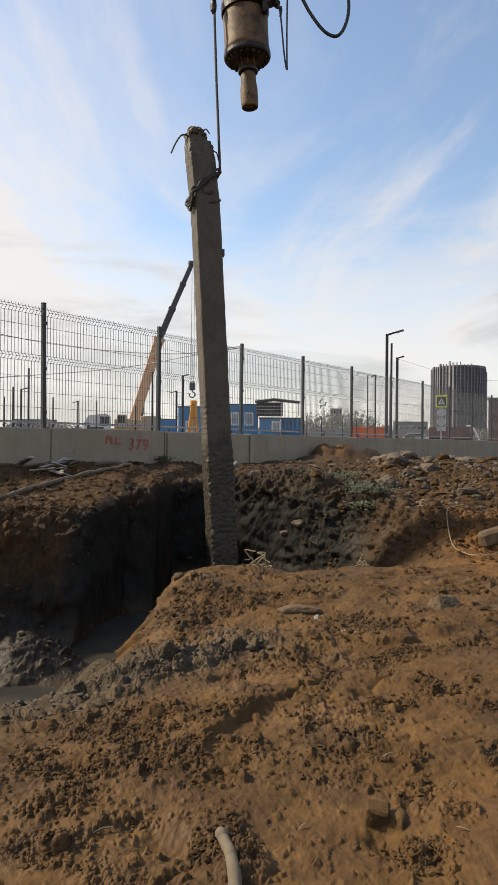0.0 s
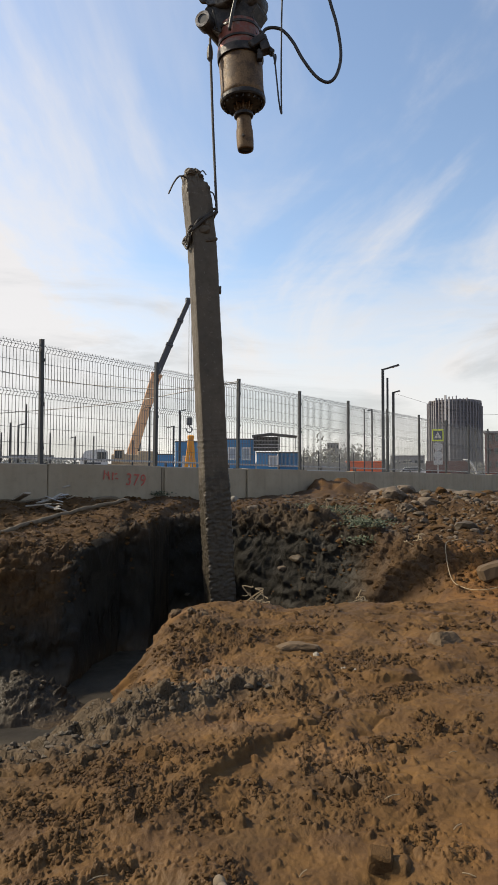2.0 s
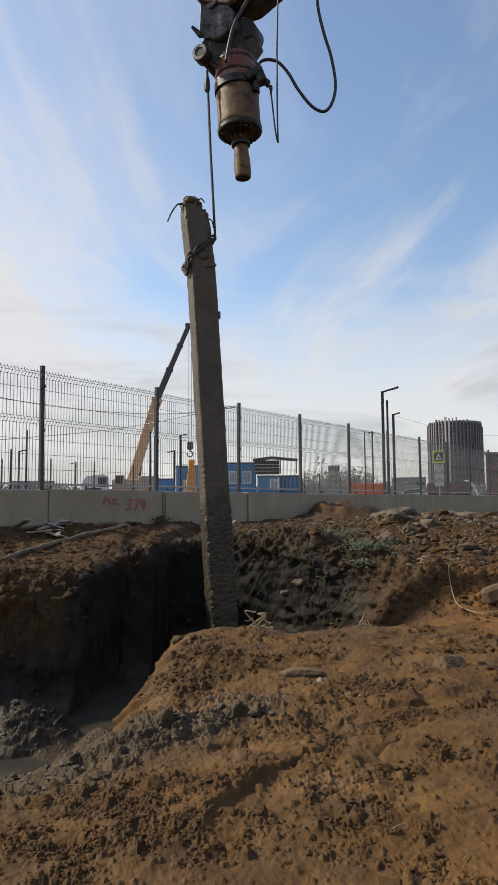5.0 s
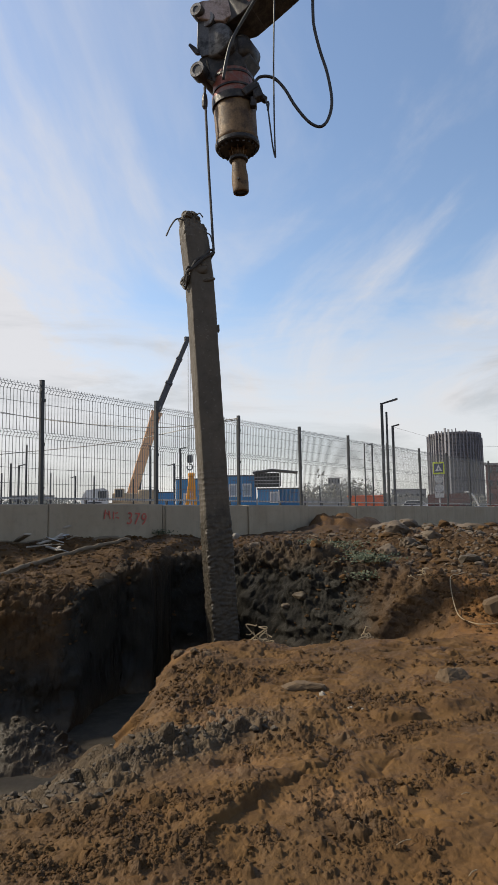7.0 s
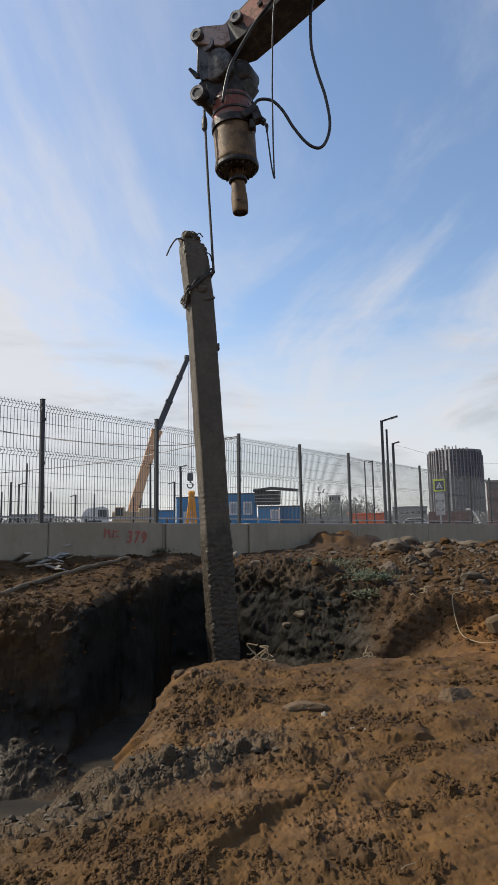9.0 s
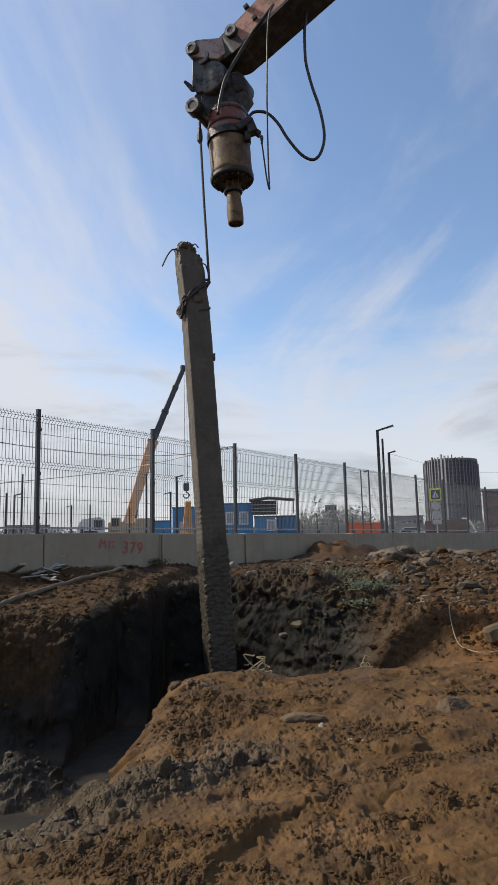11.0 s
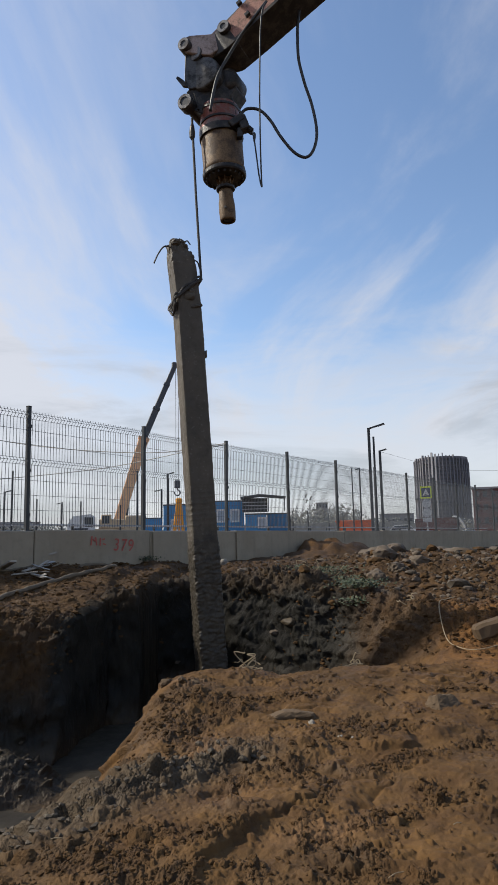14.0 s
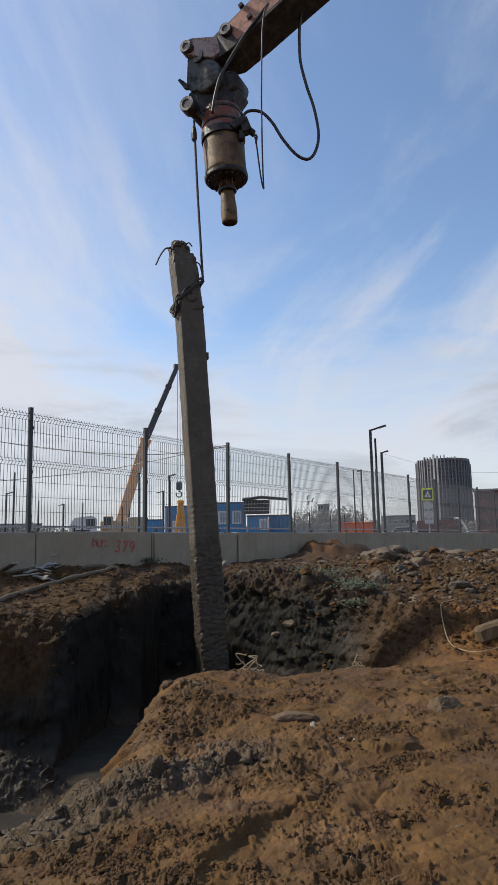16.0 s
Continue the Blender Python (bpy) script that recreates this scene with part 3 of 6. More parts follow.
    pit_shade = np.maximum(pit_shade, np.clip(bump_at(x, y, -2.0, 6.05, 0.62, 0.75), 0, 0.7))
    wet = np.clip(strip * 0.9 + 0.35 * clay, 0, 1)
    lumpy = 0.85 * band + 0.5 * np.clip(bump_at(x, y, -2.0, 6.05, 0.52, 1.3), 0, 1) + (0.15 + 0.3 * ease(1.0, 2.0, x) * ease(8.6, 9.4, y)) * rise * (1 - ease(13, 15, y))
    # where the surface is broken into crumbs; the rest is pressed flat
    crumb = 0.70 * ease(0.06, 0.40, fbm(x, y, 0.38, 51, 4, 0.6))
    for cx, cy, rx, ry, turn, amount in CRUMB_SPOTS:
        crumb = crumb + amount * oval(x, y, cx, cy, rx, ry, turn)
    crumb = crumb * (1 - 0.7 * oval(x, y, 0.4, 6.3, 1.0, 0.5, 0)) * (0.35 + 0.9 * ease(-0.25, 0.3, fbm(x, y, 0.16, 53, 2)))
    crumb = np.clip(np.maximum(crumb, 0.75 * band + np.clip(bump_at(x, y, -2.0, 6.05, 0.55, 1.2), 0, 1) + 0.5 * bank + 0.45 * rise * (1 - ease(13, 16, y))), 0, 1) * (1 - np.clip(strip, 0, 1) * (1 - np.clip(lumpy, 0, 1)))
    return h, dict(clay=clay, ochre=ochre, dark=dark, wet=wet, pit_shade=pit_shade, pale=pale, crumb=crumb), np.clip(rise * (1 - ease(-0.2, 0.8, y - top)) + lumpy, 0, 1.6), fall * (1 - np.clip(lumpy, 0, 1)), np.maximum(beyond, far)


def relief(x0, y0, h, bank, fall, calm, crumb):
    """Pressed flats, broken patches of clods and crumbs, steps and ruts; on slopes they follow the slope, not the plan."""
    x = x0 + 0.9 * h * (2 * ease(-1, 1, x0) - 1)
    y = y0 + 0.9 * h
    mudflat = fall * np.clip(1 - 4 * bank, 0, 1)
    drag = fbm((x * 0.80 - y * 0.60) / 0.22, (x * 0.60 + y * 0.80) / 1.4, 1.0, 151, 3)
    out = 0.030 * fbm(x, y, 0.55, 81, 3) + 0.012 * drag + 0.016 * fbm(x, y, 0.22, 75, 3) + 0.008 * fbm(x, y, 0.10, 71, 4, 0.6) + 0.004 * fbm(x, y, 0.03, 73, 2)
    tears = 1 - np.clip(np.abs(fbm(x * 0.6, y * 1.3, 0.35, 131, 3, 0.6)) * 8, 0, 1)
    out = out - 0.022 * tears * ease(-0.15, 0.2, fbm(x, y, 0.7, 133, 2))
    out = out + crumb * (0.034 * fbm(x, y, 0.24, 61, 3) + 0.010 * np.abs(fbm(x, y, 0.07, 63, 2))) + 0.10 * bank * np.abs(fbm(x, y, 0.34, 65, 4, 0.55))
    big = clods_of(x, y, 0.12, 91, 0.22 * crumb + 0.32 * np.clip(bank, 0, 1))
    mid = clods_of(x, y, 0.055, 93, 0.01 + 0.50 * crumb)
    fine = clods_of(x, y, 0.026, 95, 0.07 + 0.80 * crumb)
    out = out + (0.45 + 0.55 * np.clip(bank, 0, 1)) * big + 0.55 * mid + 0.75 * fine
    out = out * (1 - 0.85 * np.clip(mudflat, 0, 1))
    out = out + ledge(x0, y0, -0.28, 3.10, 0.42, 3.85, 0.032, 0.5) * (0.75 + 0.25 * ease(-0.3, 0.1, fbm(x, y, 0.25, 163, 2))) + ledge(x0, y0, 0.42, 4.10, 1.66, 4.68, 0.040, 0.7) * ease(-0.25, 0.2, fbm(x, y, 0.3, 161, 2)) + ledge(x0, y0, -1.1, 3.75, -0.2, 4.2, 0.03, 0.3)
    out = out - 0.045 * oval(x0, y0, 0.515, 2.47, 0.055, 0.08, 10) - 0.04 * oval(x0, y0, -0.27, 2.40, 0.12, 0.09, 0)
    return out * (1 - calm)


def height(x, y):
    """The ground's height at one place."""
    X, Y = np.array([float(x)]), np.array([float(y)])
    h, kinds, bank, fall, calm = land(X, Y)
    return float((h + relief(X, Y, h, bank, fall, calm, kinds["crumb"]))[0])


def ground():
    az = np.radians(np.concatenate([np.arange(-180, -28, 2.0), np.arange(-28, -20, 0.2), np.arange(-20, -8, 0.07), np.arange(-8, 22, 0.08), np.arange(22, 28.01, 0.2), np.arange(30, 180, 2.0)]))
    d = np.concatenate([[0.001], np.linspace(0.4, 2.0, 14), np.geomspace(2.1, 7.4, 540), np.linspace(7.41, 9.6, 200), np.linspace(9.61, 11.3, 210), np.geomspace(11.32, 13.5, 60), np.geomspace(13.6, 40, 90)[1:], np.geomspace(42, 4000, 26)])
    A, D = np.meshgrid(az, d)
    x, y = (D * np.sin(A)).ravel() + 0.013, (D * np.cos(A)).ravel() - 0.017
    h, kinds, bank, fall, calm = land(x, y)
    e = 0.02
    gx, gy = (land(x + e, y)[0] - h) / e, (land(x, y + e)[0] - h) / e
    slope = np.hypot(gx, gy) + 1e-6
    steep = ease(1.0, 2.6, slope) * (1 - calm)
    seen = (1 - ease(27, 33, np.degrees(np.abs(A)).ravel())) * ease(1.0, 1.9, D.ravel())
    steep = steep * seen
    r = seen * relief(x, y, h, bank, fall, calm, kinds["crumb"]) / np.sqrt(1 + slope * slope)
    z = h + r
    # steep faces are pushed about sideways too, so that they do not hang like cloth
    t = x + 0.55 * y
    push = steep * (0.12 * fbm(t, z * 1.2, 0.42, 101, 4, 0.6) + 0.05 * np.abs(fbm(t, z, 0.13, 105, 3, 0.6)))
    x2 = x - push * gx / slope - r * np.clip(gx, -3, 3)
    y2 = y - push * gy / slope - r * np.clip(gy, -3, 3)
    n, m = len(az), len(d)
    i = np.arange(n * m).reshape(m, n)
    j = np.roll(i, -1, axis=1)
    quads = np.stack([i[:-1], j[:-1], j[1:], i[1:]], -1).reshape(-1, 4)
    me = bpy.data.meshes.new("ground")
    me.vertices.add(n * m)
    me.vertices.foreach_set("co", np.stack([x2, y2, z], 1).astype(np.float32).ravel())
    me.loops.add(quads.size)
    me.loops.foreach_set("vertex_index", quads.astype(np.int32).ravel())
    me.polygons.add(len(quads))
    me.polygons.foreach_set("loop_start", np.arange(0, quads.size, 4, dtype=np.int32))
    me.polygons.foreach_set("use_smooth", np.ones(len(quads), dtype=bool))
    me.update(calc_edges=True)
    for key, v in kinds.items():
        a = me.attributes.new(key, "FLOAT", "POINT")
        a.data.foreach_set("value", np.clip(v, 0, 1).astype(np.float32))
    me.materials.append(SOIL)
    tagged(new("ground", me), "churned brown sandy soil and grey clay of an excavation", "ground", kind="structure")


ground()


# ---- wall and fence ----
def wall():
    turn = Matrix.Rotation(math.atan2(WALL_DIR.y, WALL_DIR.x), 4, "Z")
    root = thing("wall_north", Matrix.Translation(WALL_START) @ turn, "low grey precast concrete block wall with open joints", "wall", kind="structure")
    joints = [-5.1, -2.55, 0.05, 2.54, 5.15, 7.6, 10.1, 12.6, 15.1, 17.6, 20.1, 22.6, 25.1, 27.6, 30.1, 32.6, 35.1]
    for k, (a, b) in enumerate(zip(joints, joints[1:])):
        bm = bmesh.new()
        gap = 0.012
        top = 0.006 * ((k * 7) % 5 - 2)
        box(bm, ((a + b) / 2, 0.006 * ((k * 3) % 4), WALL_TOP - 0.55 + top), (b - a - gap, 0.30, 1.1), bevel=0.012)
        part("concrete_block", bm, CONCRETE, root)
    for a in (2.74, 5.28):                                  # narrow make-up pieces beside two of the joints
        bm = bmesh.new()
        box(bm, (a - 0.09, -0.172, WALL_TOP - 0.56), (0.15, 0.03, 1.08), bevel=0.006)
        part("make_up_piece", bm, CONCRETE, root)
    # spray-painted survey marks, on the face towards the pit
    face = Matrix.Translation((0, -0.1565, 0))
    cu = bpy.data.curves.new("digits", "FONT")
    cu.body, cu.size, cu.extrude, cu.shear, cu.space_character = "379", 0.30, 0.0006, 0.08, 1.12
    tmp = new("digits", cu)
    me = bpy.data.meshes.new_from_object(tmp.evaluated_get(bpy.context.evaluated_depsgraph_get()))
    bpy.data.objects.remove(tmp)
    me.materials.append(RED_SPRAY)
    ob = new("painted_digits", me)
    ob.parent = root
    ob.matrix_basis = Matrix.Translation((1.62, -0.153, WALL_TOP - 0.33)) @ pose(0, 0, 0, 90, 3, 0)
    tagged(ob, label="red spray-painted digits")
    for x, z, w, h, r in ((1.12, -0.16, 0.035, 0.22, 8), (1.22, -0.17, 0.035, 0.20, -12), (1.17, -0.15, 0.10, 0.03, 35), (1.31, -0.18, 0.035, 0.18, 4), (1.38, -0.14, 0.09, 0.03, -10), (1.40, -0.22, 0.09, 0.03, 15)):
        bm = bmesh.new()
        box(bm, (0, 0, 0), (w * 0.7, 0.003, h * 0.7), pose(x + 0.03, -0.1535, WALL_TOP + z, 0, r, 0))
        part("painted_stroke", bm, RED_SPRAY, root, "red spray-painted stroke")


wall()

POST_H, PANEL_H = 1.93, 1.87


def wire_panel(length):
    """A welded wire panel with two folded bands, in one mesh."""
    bm = bmesh.new()
    zs = [0.06, 1.02, 1.07, 1.12, 1.74, 1.79, 1.84, PANEL_H]
    ys = [0, 0, -0.055, 0, 0, -0.055, 0, 0]
    r = 0.0026
    n = int(length / 0.058)
    for k in range(n + 1):
        x = 0.02 + k * (length - 0.04) / n
        prev = None
        for z, y in zip(zs, ys):
            ring = [bm.verts.new((x + r * 1.2 * a, y + r * 1.2 * b, z)) for a, b in ((-1, -1), (1, -1), (1, 1), (-1, 1))]
            if prev:
                for i in range(4):
                    bm.faces.new((prev[i], prev[(i + 1) % 4], ring[(i + 1) % 4], ring[i]))
            prev = ring
    for z, y in ((0.10, 0), (0.32, 0), (0.55, 0), (0.78, 0), (1.02, 0), (1.07, -0.055), (1.12, 0), (1.34, 0), (1.56, 0), (1.74, 0), (1.79, -0.055), (1.84, 0)):
        box(bm, (length / 2, y + 0.005, z), (length, 0.0055, 0.0055))
    return bm


def mesh_fence():
    turn = Matrix.Rotation(math.atan2(WALL_DIR.y, WALL_DIR.x), 4, "Z")
    root = thing("mesh_fence", Matrix.Translation((*WALL_START.xy, WALL_TOP)) @ turn, "dark grey welded wire mesh fence on the concrete wall", "fence")
    step = WALL_STEP.length
    bm = bmesh.new()
    box(bm, (0, 0, POST_H / 2), (0.062, 0.062, POST_H), bevel=0.005)
    box(bm, (0, 0, POST_H + 0.006), (0.068, 0.068, 0.014), bevel=0.004)
    box(bm, (0, 0, 0.006), (0.13, 0.13, 0.010), bevel=0.002)
    for z in (0.25, 0.93, 1.62):
        box(bm, (0, -0.036, z), (0.075, 0.012, 0.05), bevel=0.003)
    first = part("post", bm, STEEL_DARK, root)
    net = tagged(part("wire_panel", wire_panel(step - 0.07), WIRE, root, "welded wire mesh with folded bands"), kind="stuff")
    lean = [0, 0.004, -0.006, 0.003, 0.008, -0.004, 0.0, 0.005, -0.003, 0.004, 0, 0.004, 0, -0.004, 0]
    for k in range(-2, 13):
        m = Matrix.Translation((k * step, 0, 0)) @ Matrix.Rotation(lean[k + 2] * 1.6, 4, "Y")
        if k == -2:
            first.matrix_basis = m
            net.matrix_basis = Matrix.Translation((k * step + 0.035, 0, 0))
            continue
        for src, mm in ((first, m), (net, Matrix.Translation((k * step + 0.035, -0.004 * (k % 2), -0.02 * (k % 3 == 1))))):
            o = src.copy()
            scene.collection.objects.link(o)
            o.matrix_basis = mm


mesh_fence()


# ---- the pile that is being drawn ----
DEPTH = 8.2
K = DEPTH / 7.4


def q(x, z, dy=0.0):
    """A place in the upright plane of the pile and the drilling head."""
    k = (DEPTH + dy) / 7.4
    return Vector((x * k, DEPTH + dy, 1.6 + (z - 1.6) * k))


def concrete_pile():
    foot, head = q(-0.237, -0.60), q(-0.566, 5.04)
    axis = (head - foot).normalized()
    root = thing("concrete_pile", Matrix.Translation(foot), "square concrete pile coated in grey mud, leaning, top broken", "pile")
    yaw = radians(18)
    fx = Vector((math.cos(yaw), math.sin(yaw), 0))
    fx = (fx - axis * fx.dot(axis)).normalized()
    fy = axis.cross(fx)
    half, length, n, rings = 0.158, (head - foot).length, 20, 640
    bm = bmesh.new()
    prev = None
    loop = []
    for sx, sy, tx, ty in ((-1, -1, 1, 0), (1, -1, 0, 1), (1, 1, -1, 0), (-1, 1, 0, -1)):
        for k in range(n):
            f = 2 * k / n
            loop.append((sx + tx * f, sy + ty * f))
    for r in range(rings + 1):
        s = length * r / rings
        ring = []
        mud = 0.5 + 0.5 * noise.noise(Vector((0, 0, s * 0.8)))
        lower = max(0.0, min(1.0, (2.55 - s) / 0.35))
        ridged = math.exp(-((s - 2.75) / 0.42) ** 2)
        for u, v in loop:
            corner = max(0, (abs(u) + abs(v)) - 1.72) * 0.22
            w = half * (1 - corner)
            p = Vector((u * 2.2, v * 2.2, s * 7))
            out = 0.003 * noise.noise(p * 1.3)
            out += lower * (0.010 * abs(noise.noise(p * 1.7)) + 0.005 * noise.noise(Vector((u * 4, v * 4 + s, s * 8.3))) + 0.013 * max(0, noise.noise(Vector((u * 4, v * 4 - s, s * 26)))) + 0.012 * max(0, noise.noise(Vector((u * 11, v * 11, s * 38)))) ** 0.7 + 0.007 * max(0, noise.noise(Vector((u * 14 + 4, v * 14, s * 55)))) + 0.008 * noise.noise(Vector((u * 2 + 4, v * 2, s * 4.3))))
            out += ridged * 0.0042 * max(0, math.sin(s * 96 + 2.2 * noise.noise(p))) ** 2 * (0.55 - 0.4 * u + noise.noise(p * 0.7))
            out += 0.010 * max(0, noise.noise(Vector((u * 3 + 7, v * 3, s * 5))) - 0.15)
            edge = max(0, max(abs(u), abs(v)) * 0 + (abs(u) + abs(v)) - 1.6)
            out += edge * (0.006 + 0.014 * lower) * (noise.noise(Vector((u, v, s * 16))) + noise.noise(Vector((u, v, s * 47))))
            taper = 1.0
            top = s - (length - 0.42)
            if top > 0:                                         # the head is broken down to a blunt wedge, lower on the right
                cut = top / 0.42
                right = max(0, u) * 0.62 + 0.12
                taper = 1 - cut ** 2.6 * (0.24 + 0.30 * noise.noise(p * 0.8))
                out += cut * 0.020 * noise.noise(Vector((u * 3, v * 3, s * 13))) + cut * 0.012 * noise.noise(Vector((u * 7, v * 7, s * 29)))
                sh = -cut ** 1.8 * right * 0.14
            else:
                sh = 0.0
            bend = -0.06 * max(0.0, (s - (length - 1.0)) / 1.0) ** 1.3
            pos = axis * s + fx * (bend + (u * w) * taper + u * out + sh * 0.35) + fy * ((v * w) * taper + v * out)
            if top > 0:
                pos = pos + axis * (sh * 0.55 + 0.04 * noise.noise(p * 2))
            ring.append(bm.verts.new(pos))
        if prev:
            c = len(ring)
            for i in range(c):
                bm.faces.new((prev[i], prev[(i + 1) % c], ring[(i + 1) % c], ring[i]))
        prev = ring
    bm.faces.new(prev)
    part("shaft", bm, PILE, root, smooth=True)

    def on(s, u, v):
        return axis * s + fx * (u * half - 0.06 * max(0.0, s - (length - 1.0)) ** 1.3) + fy * (v * half)
    top = length
    for k, (u, v, dx, dz) in enumerate(((-0.45, -0.5, -0.02, 0.03), (0.1, -0.6, 0.03, 0.02), (0.25, 0.2, 0.02, 0.02), (-0.2, 0.4, -0.03, 0.03))):
        a = on(top - 0.12, u, v)
        bm = bmesh.new()
        tube(bm, smooth_line([a, a + axis * 0.10 + fx * dx, a + axis * (0.12 + dz) + fx * (dx * 1.6 + 0.02), a + axis * 0.09 + fx * (dx * 2 + 0.05)], 5), 0.008, 6)
        part("rebar", bm, ROPE, root, "bent rusty reinforcing bar")
    a = on(top - 0.10, -0.75, -0.7)
    bm = bmesh.new()
    tube(bm, smooth_line([a, a + axis * 0.015 - fx * 0.10, a - axis * 0.08 - fx * 0.18, a - axis * 0.22 - fx * 0.25], 6), 0.010, 6)
    part("rebar", bm, ROPE, root, "bent rusty reinforcing bar")
    a = on(top - 0.22, 1.0, -0.4)
    bm = bmesh.new()
    tube(bm, smooth_line([a, a + fx * 0.05 - axis * 0.03, a + fx * 0.07 - axis * 0.12], 6), 0.008, 6)
    part("rebar", bm, ROPE, root, "bent rusty reinforcing bar")
    for k, (du, dv, ds, r) in enumerate(((-0.5, -0.6, -0.02, 0.060), (0.0, -0.5, 0.0, 0.055), (0.35, -0.55, -0.07, 0.050), (-0.1, 0.3, 0.0, 0.07), (-0.65, 0.1, -0.04, 0.05), (0.75, -0.7, -0.20, 0.035), (0.85, -0.5, -0.30, 0.03))):
        bm = bmesh.new()
        lump(bm, on(top + ds, du, dv), (r * 1.2, r, r * 0.8), k * 1.3 + 2, 3, 0.6, k)
        part("broken_edge", bm, PILE, root)
    s = 3.735 - (-0.60)
    bm = bmesh.new()
    lump(bm, on(s * K - 0.02, 1.14, -0.3), (0.035, 0.045, 0.055), 5, 2, 0.35)
    part("knob", bm, PILE, root, "lifting loop caked in mud")
    for s2, u, v, r in ((length - 0.76, 0.05, -1.0, 0.060), (length - 0.70, 0.25, -1.02, 0.04), (length - 0.88, 0.55, -1.0, 0.03), (length - 0.89, 0.2, -1.0, 0.022), (length - 0.87, 0.85, -1.0, 0.025)):
        bm = bmesh.new()
        lump(bm, on(s2, u, v), (r * 1.5, r * 0.7, r), s2, 2, 0.4)
        part("mud_lump", bm, PILE, root)
    # wire sling choked round the head of the pile
    h = 1.09
    loop = [on(length - 0.53, 1.06 * h, -1.06 * h), on(length - 0.62, 0.2, -1.08 * h), on(length - 0.74, -0.7, -1.08 * h), on(length - 0.80, -1.08 * h, -1.02 * h),
            on(length - 0.86, -1.12 * h, 0.2), on(length - 0.80, -1.02 * h, 1.06 * h), on(length - 0.66, 0.3, 1.1 * h), on(length - 0.55, 1.06 * h, 1.02 * h), on(length - 0.52, 1.12 * h, 0), on(length - 0.53, 1.06 * h, -1.06 * h)]
    sling = thing("wire_sling", Matrix.Translation(foot), "dark wire rope sling choked round the pile", "sling")
    bm = bmesh.new()
    tube(bm, smooth_line(loop, 5), 0.021, 8)
    tube(bm, [p + axis * (0.035 + 0.02 * math.sin(i)) for i, p in enumerate(smooth_line(loop, 5))], 0.016, 8)
    part("loop", bm, ROPE, sling)
    for off in (-0.06, -0.12):
        bm = bmesh.new()
        tube(bm, smooth_line([on(length - 0.80 + off * 0.4, -1.1 * h, -1.06 * h), on(length - 0.84 + off, -1.14 * h, -0.2), on(length - 0.80 + off * 0.4, -1.1 * h, 0.9)], 6), 0.016, 8)
        part("loop", bm, ROPE, sling)
    bm = bmesh.new()
    up = q(-0.447, 6.66, -0.10) - foot
    tube(bm, [on(length - 0.53, 1.06 * h, -1.06 * h), on(length - 0.53, 1.06 * h, -1.06 * h).lerp(up, 0.5) + Vector((-0.006, 0, 0)), up], 0.016, 8)
    part("rope", bm, ROPE, sling)
    bm = bmesh.new()
    m, d = frame_of(up - Vector((0, 0, 0.30)), up - Vector((0, 0, 0.08)))
    lathe(bm, [(0.018, 0), (0.036, 0.03), (0.040, 0.10), (0.030, 0.19), (0.018, d)], m, 10)
    part("ferrule", bm, BLACK_STEEL, sling)


concrete_pile()


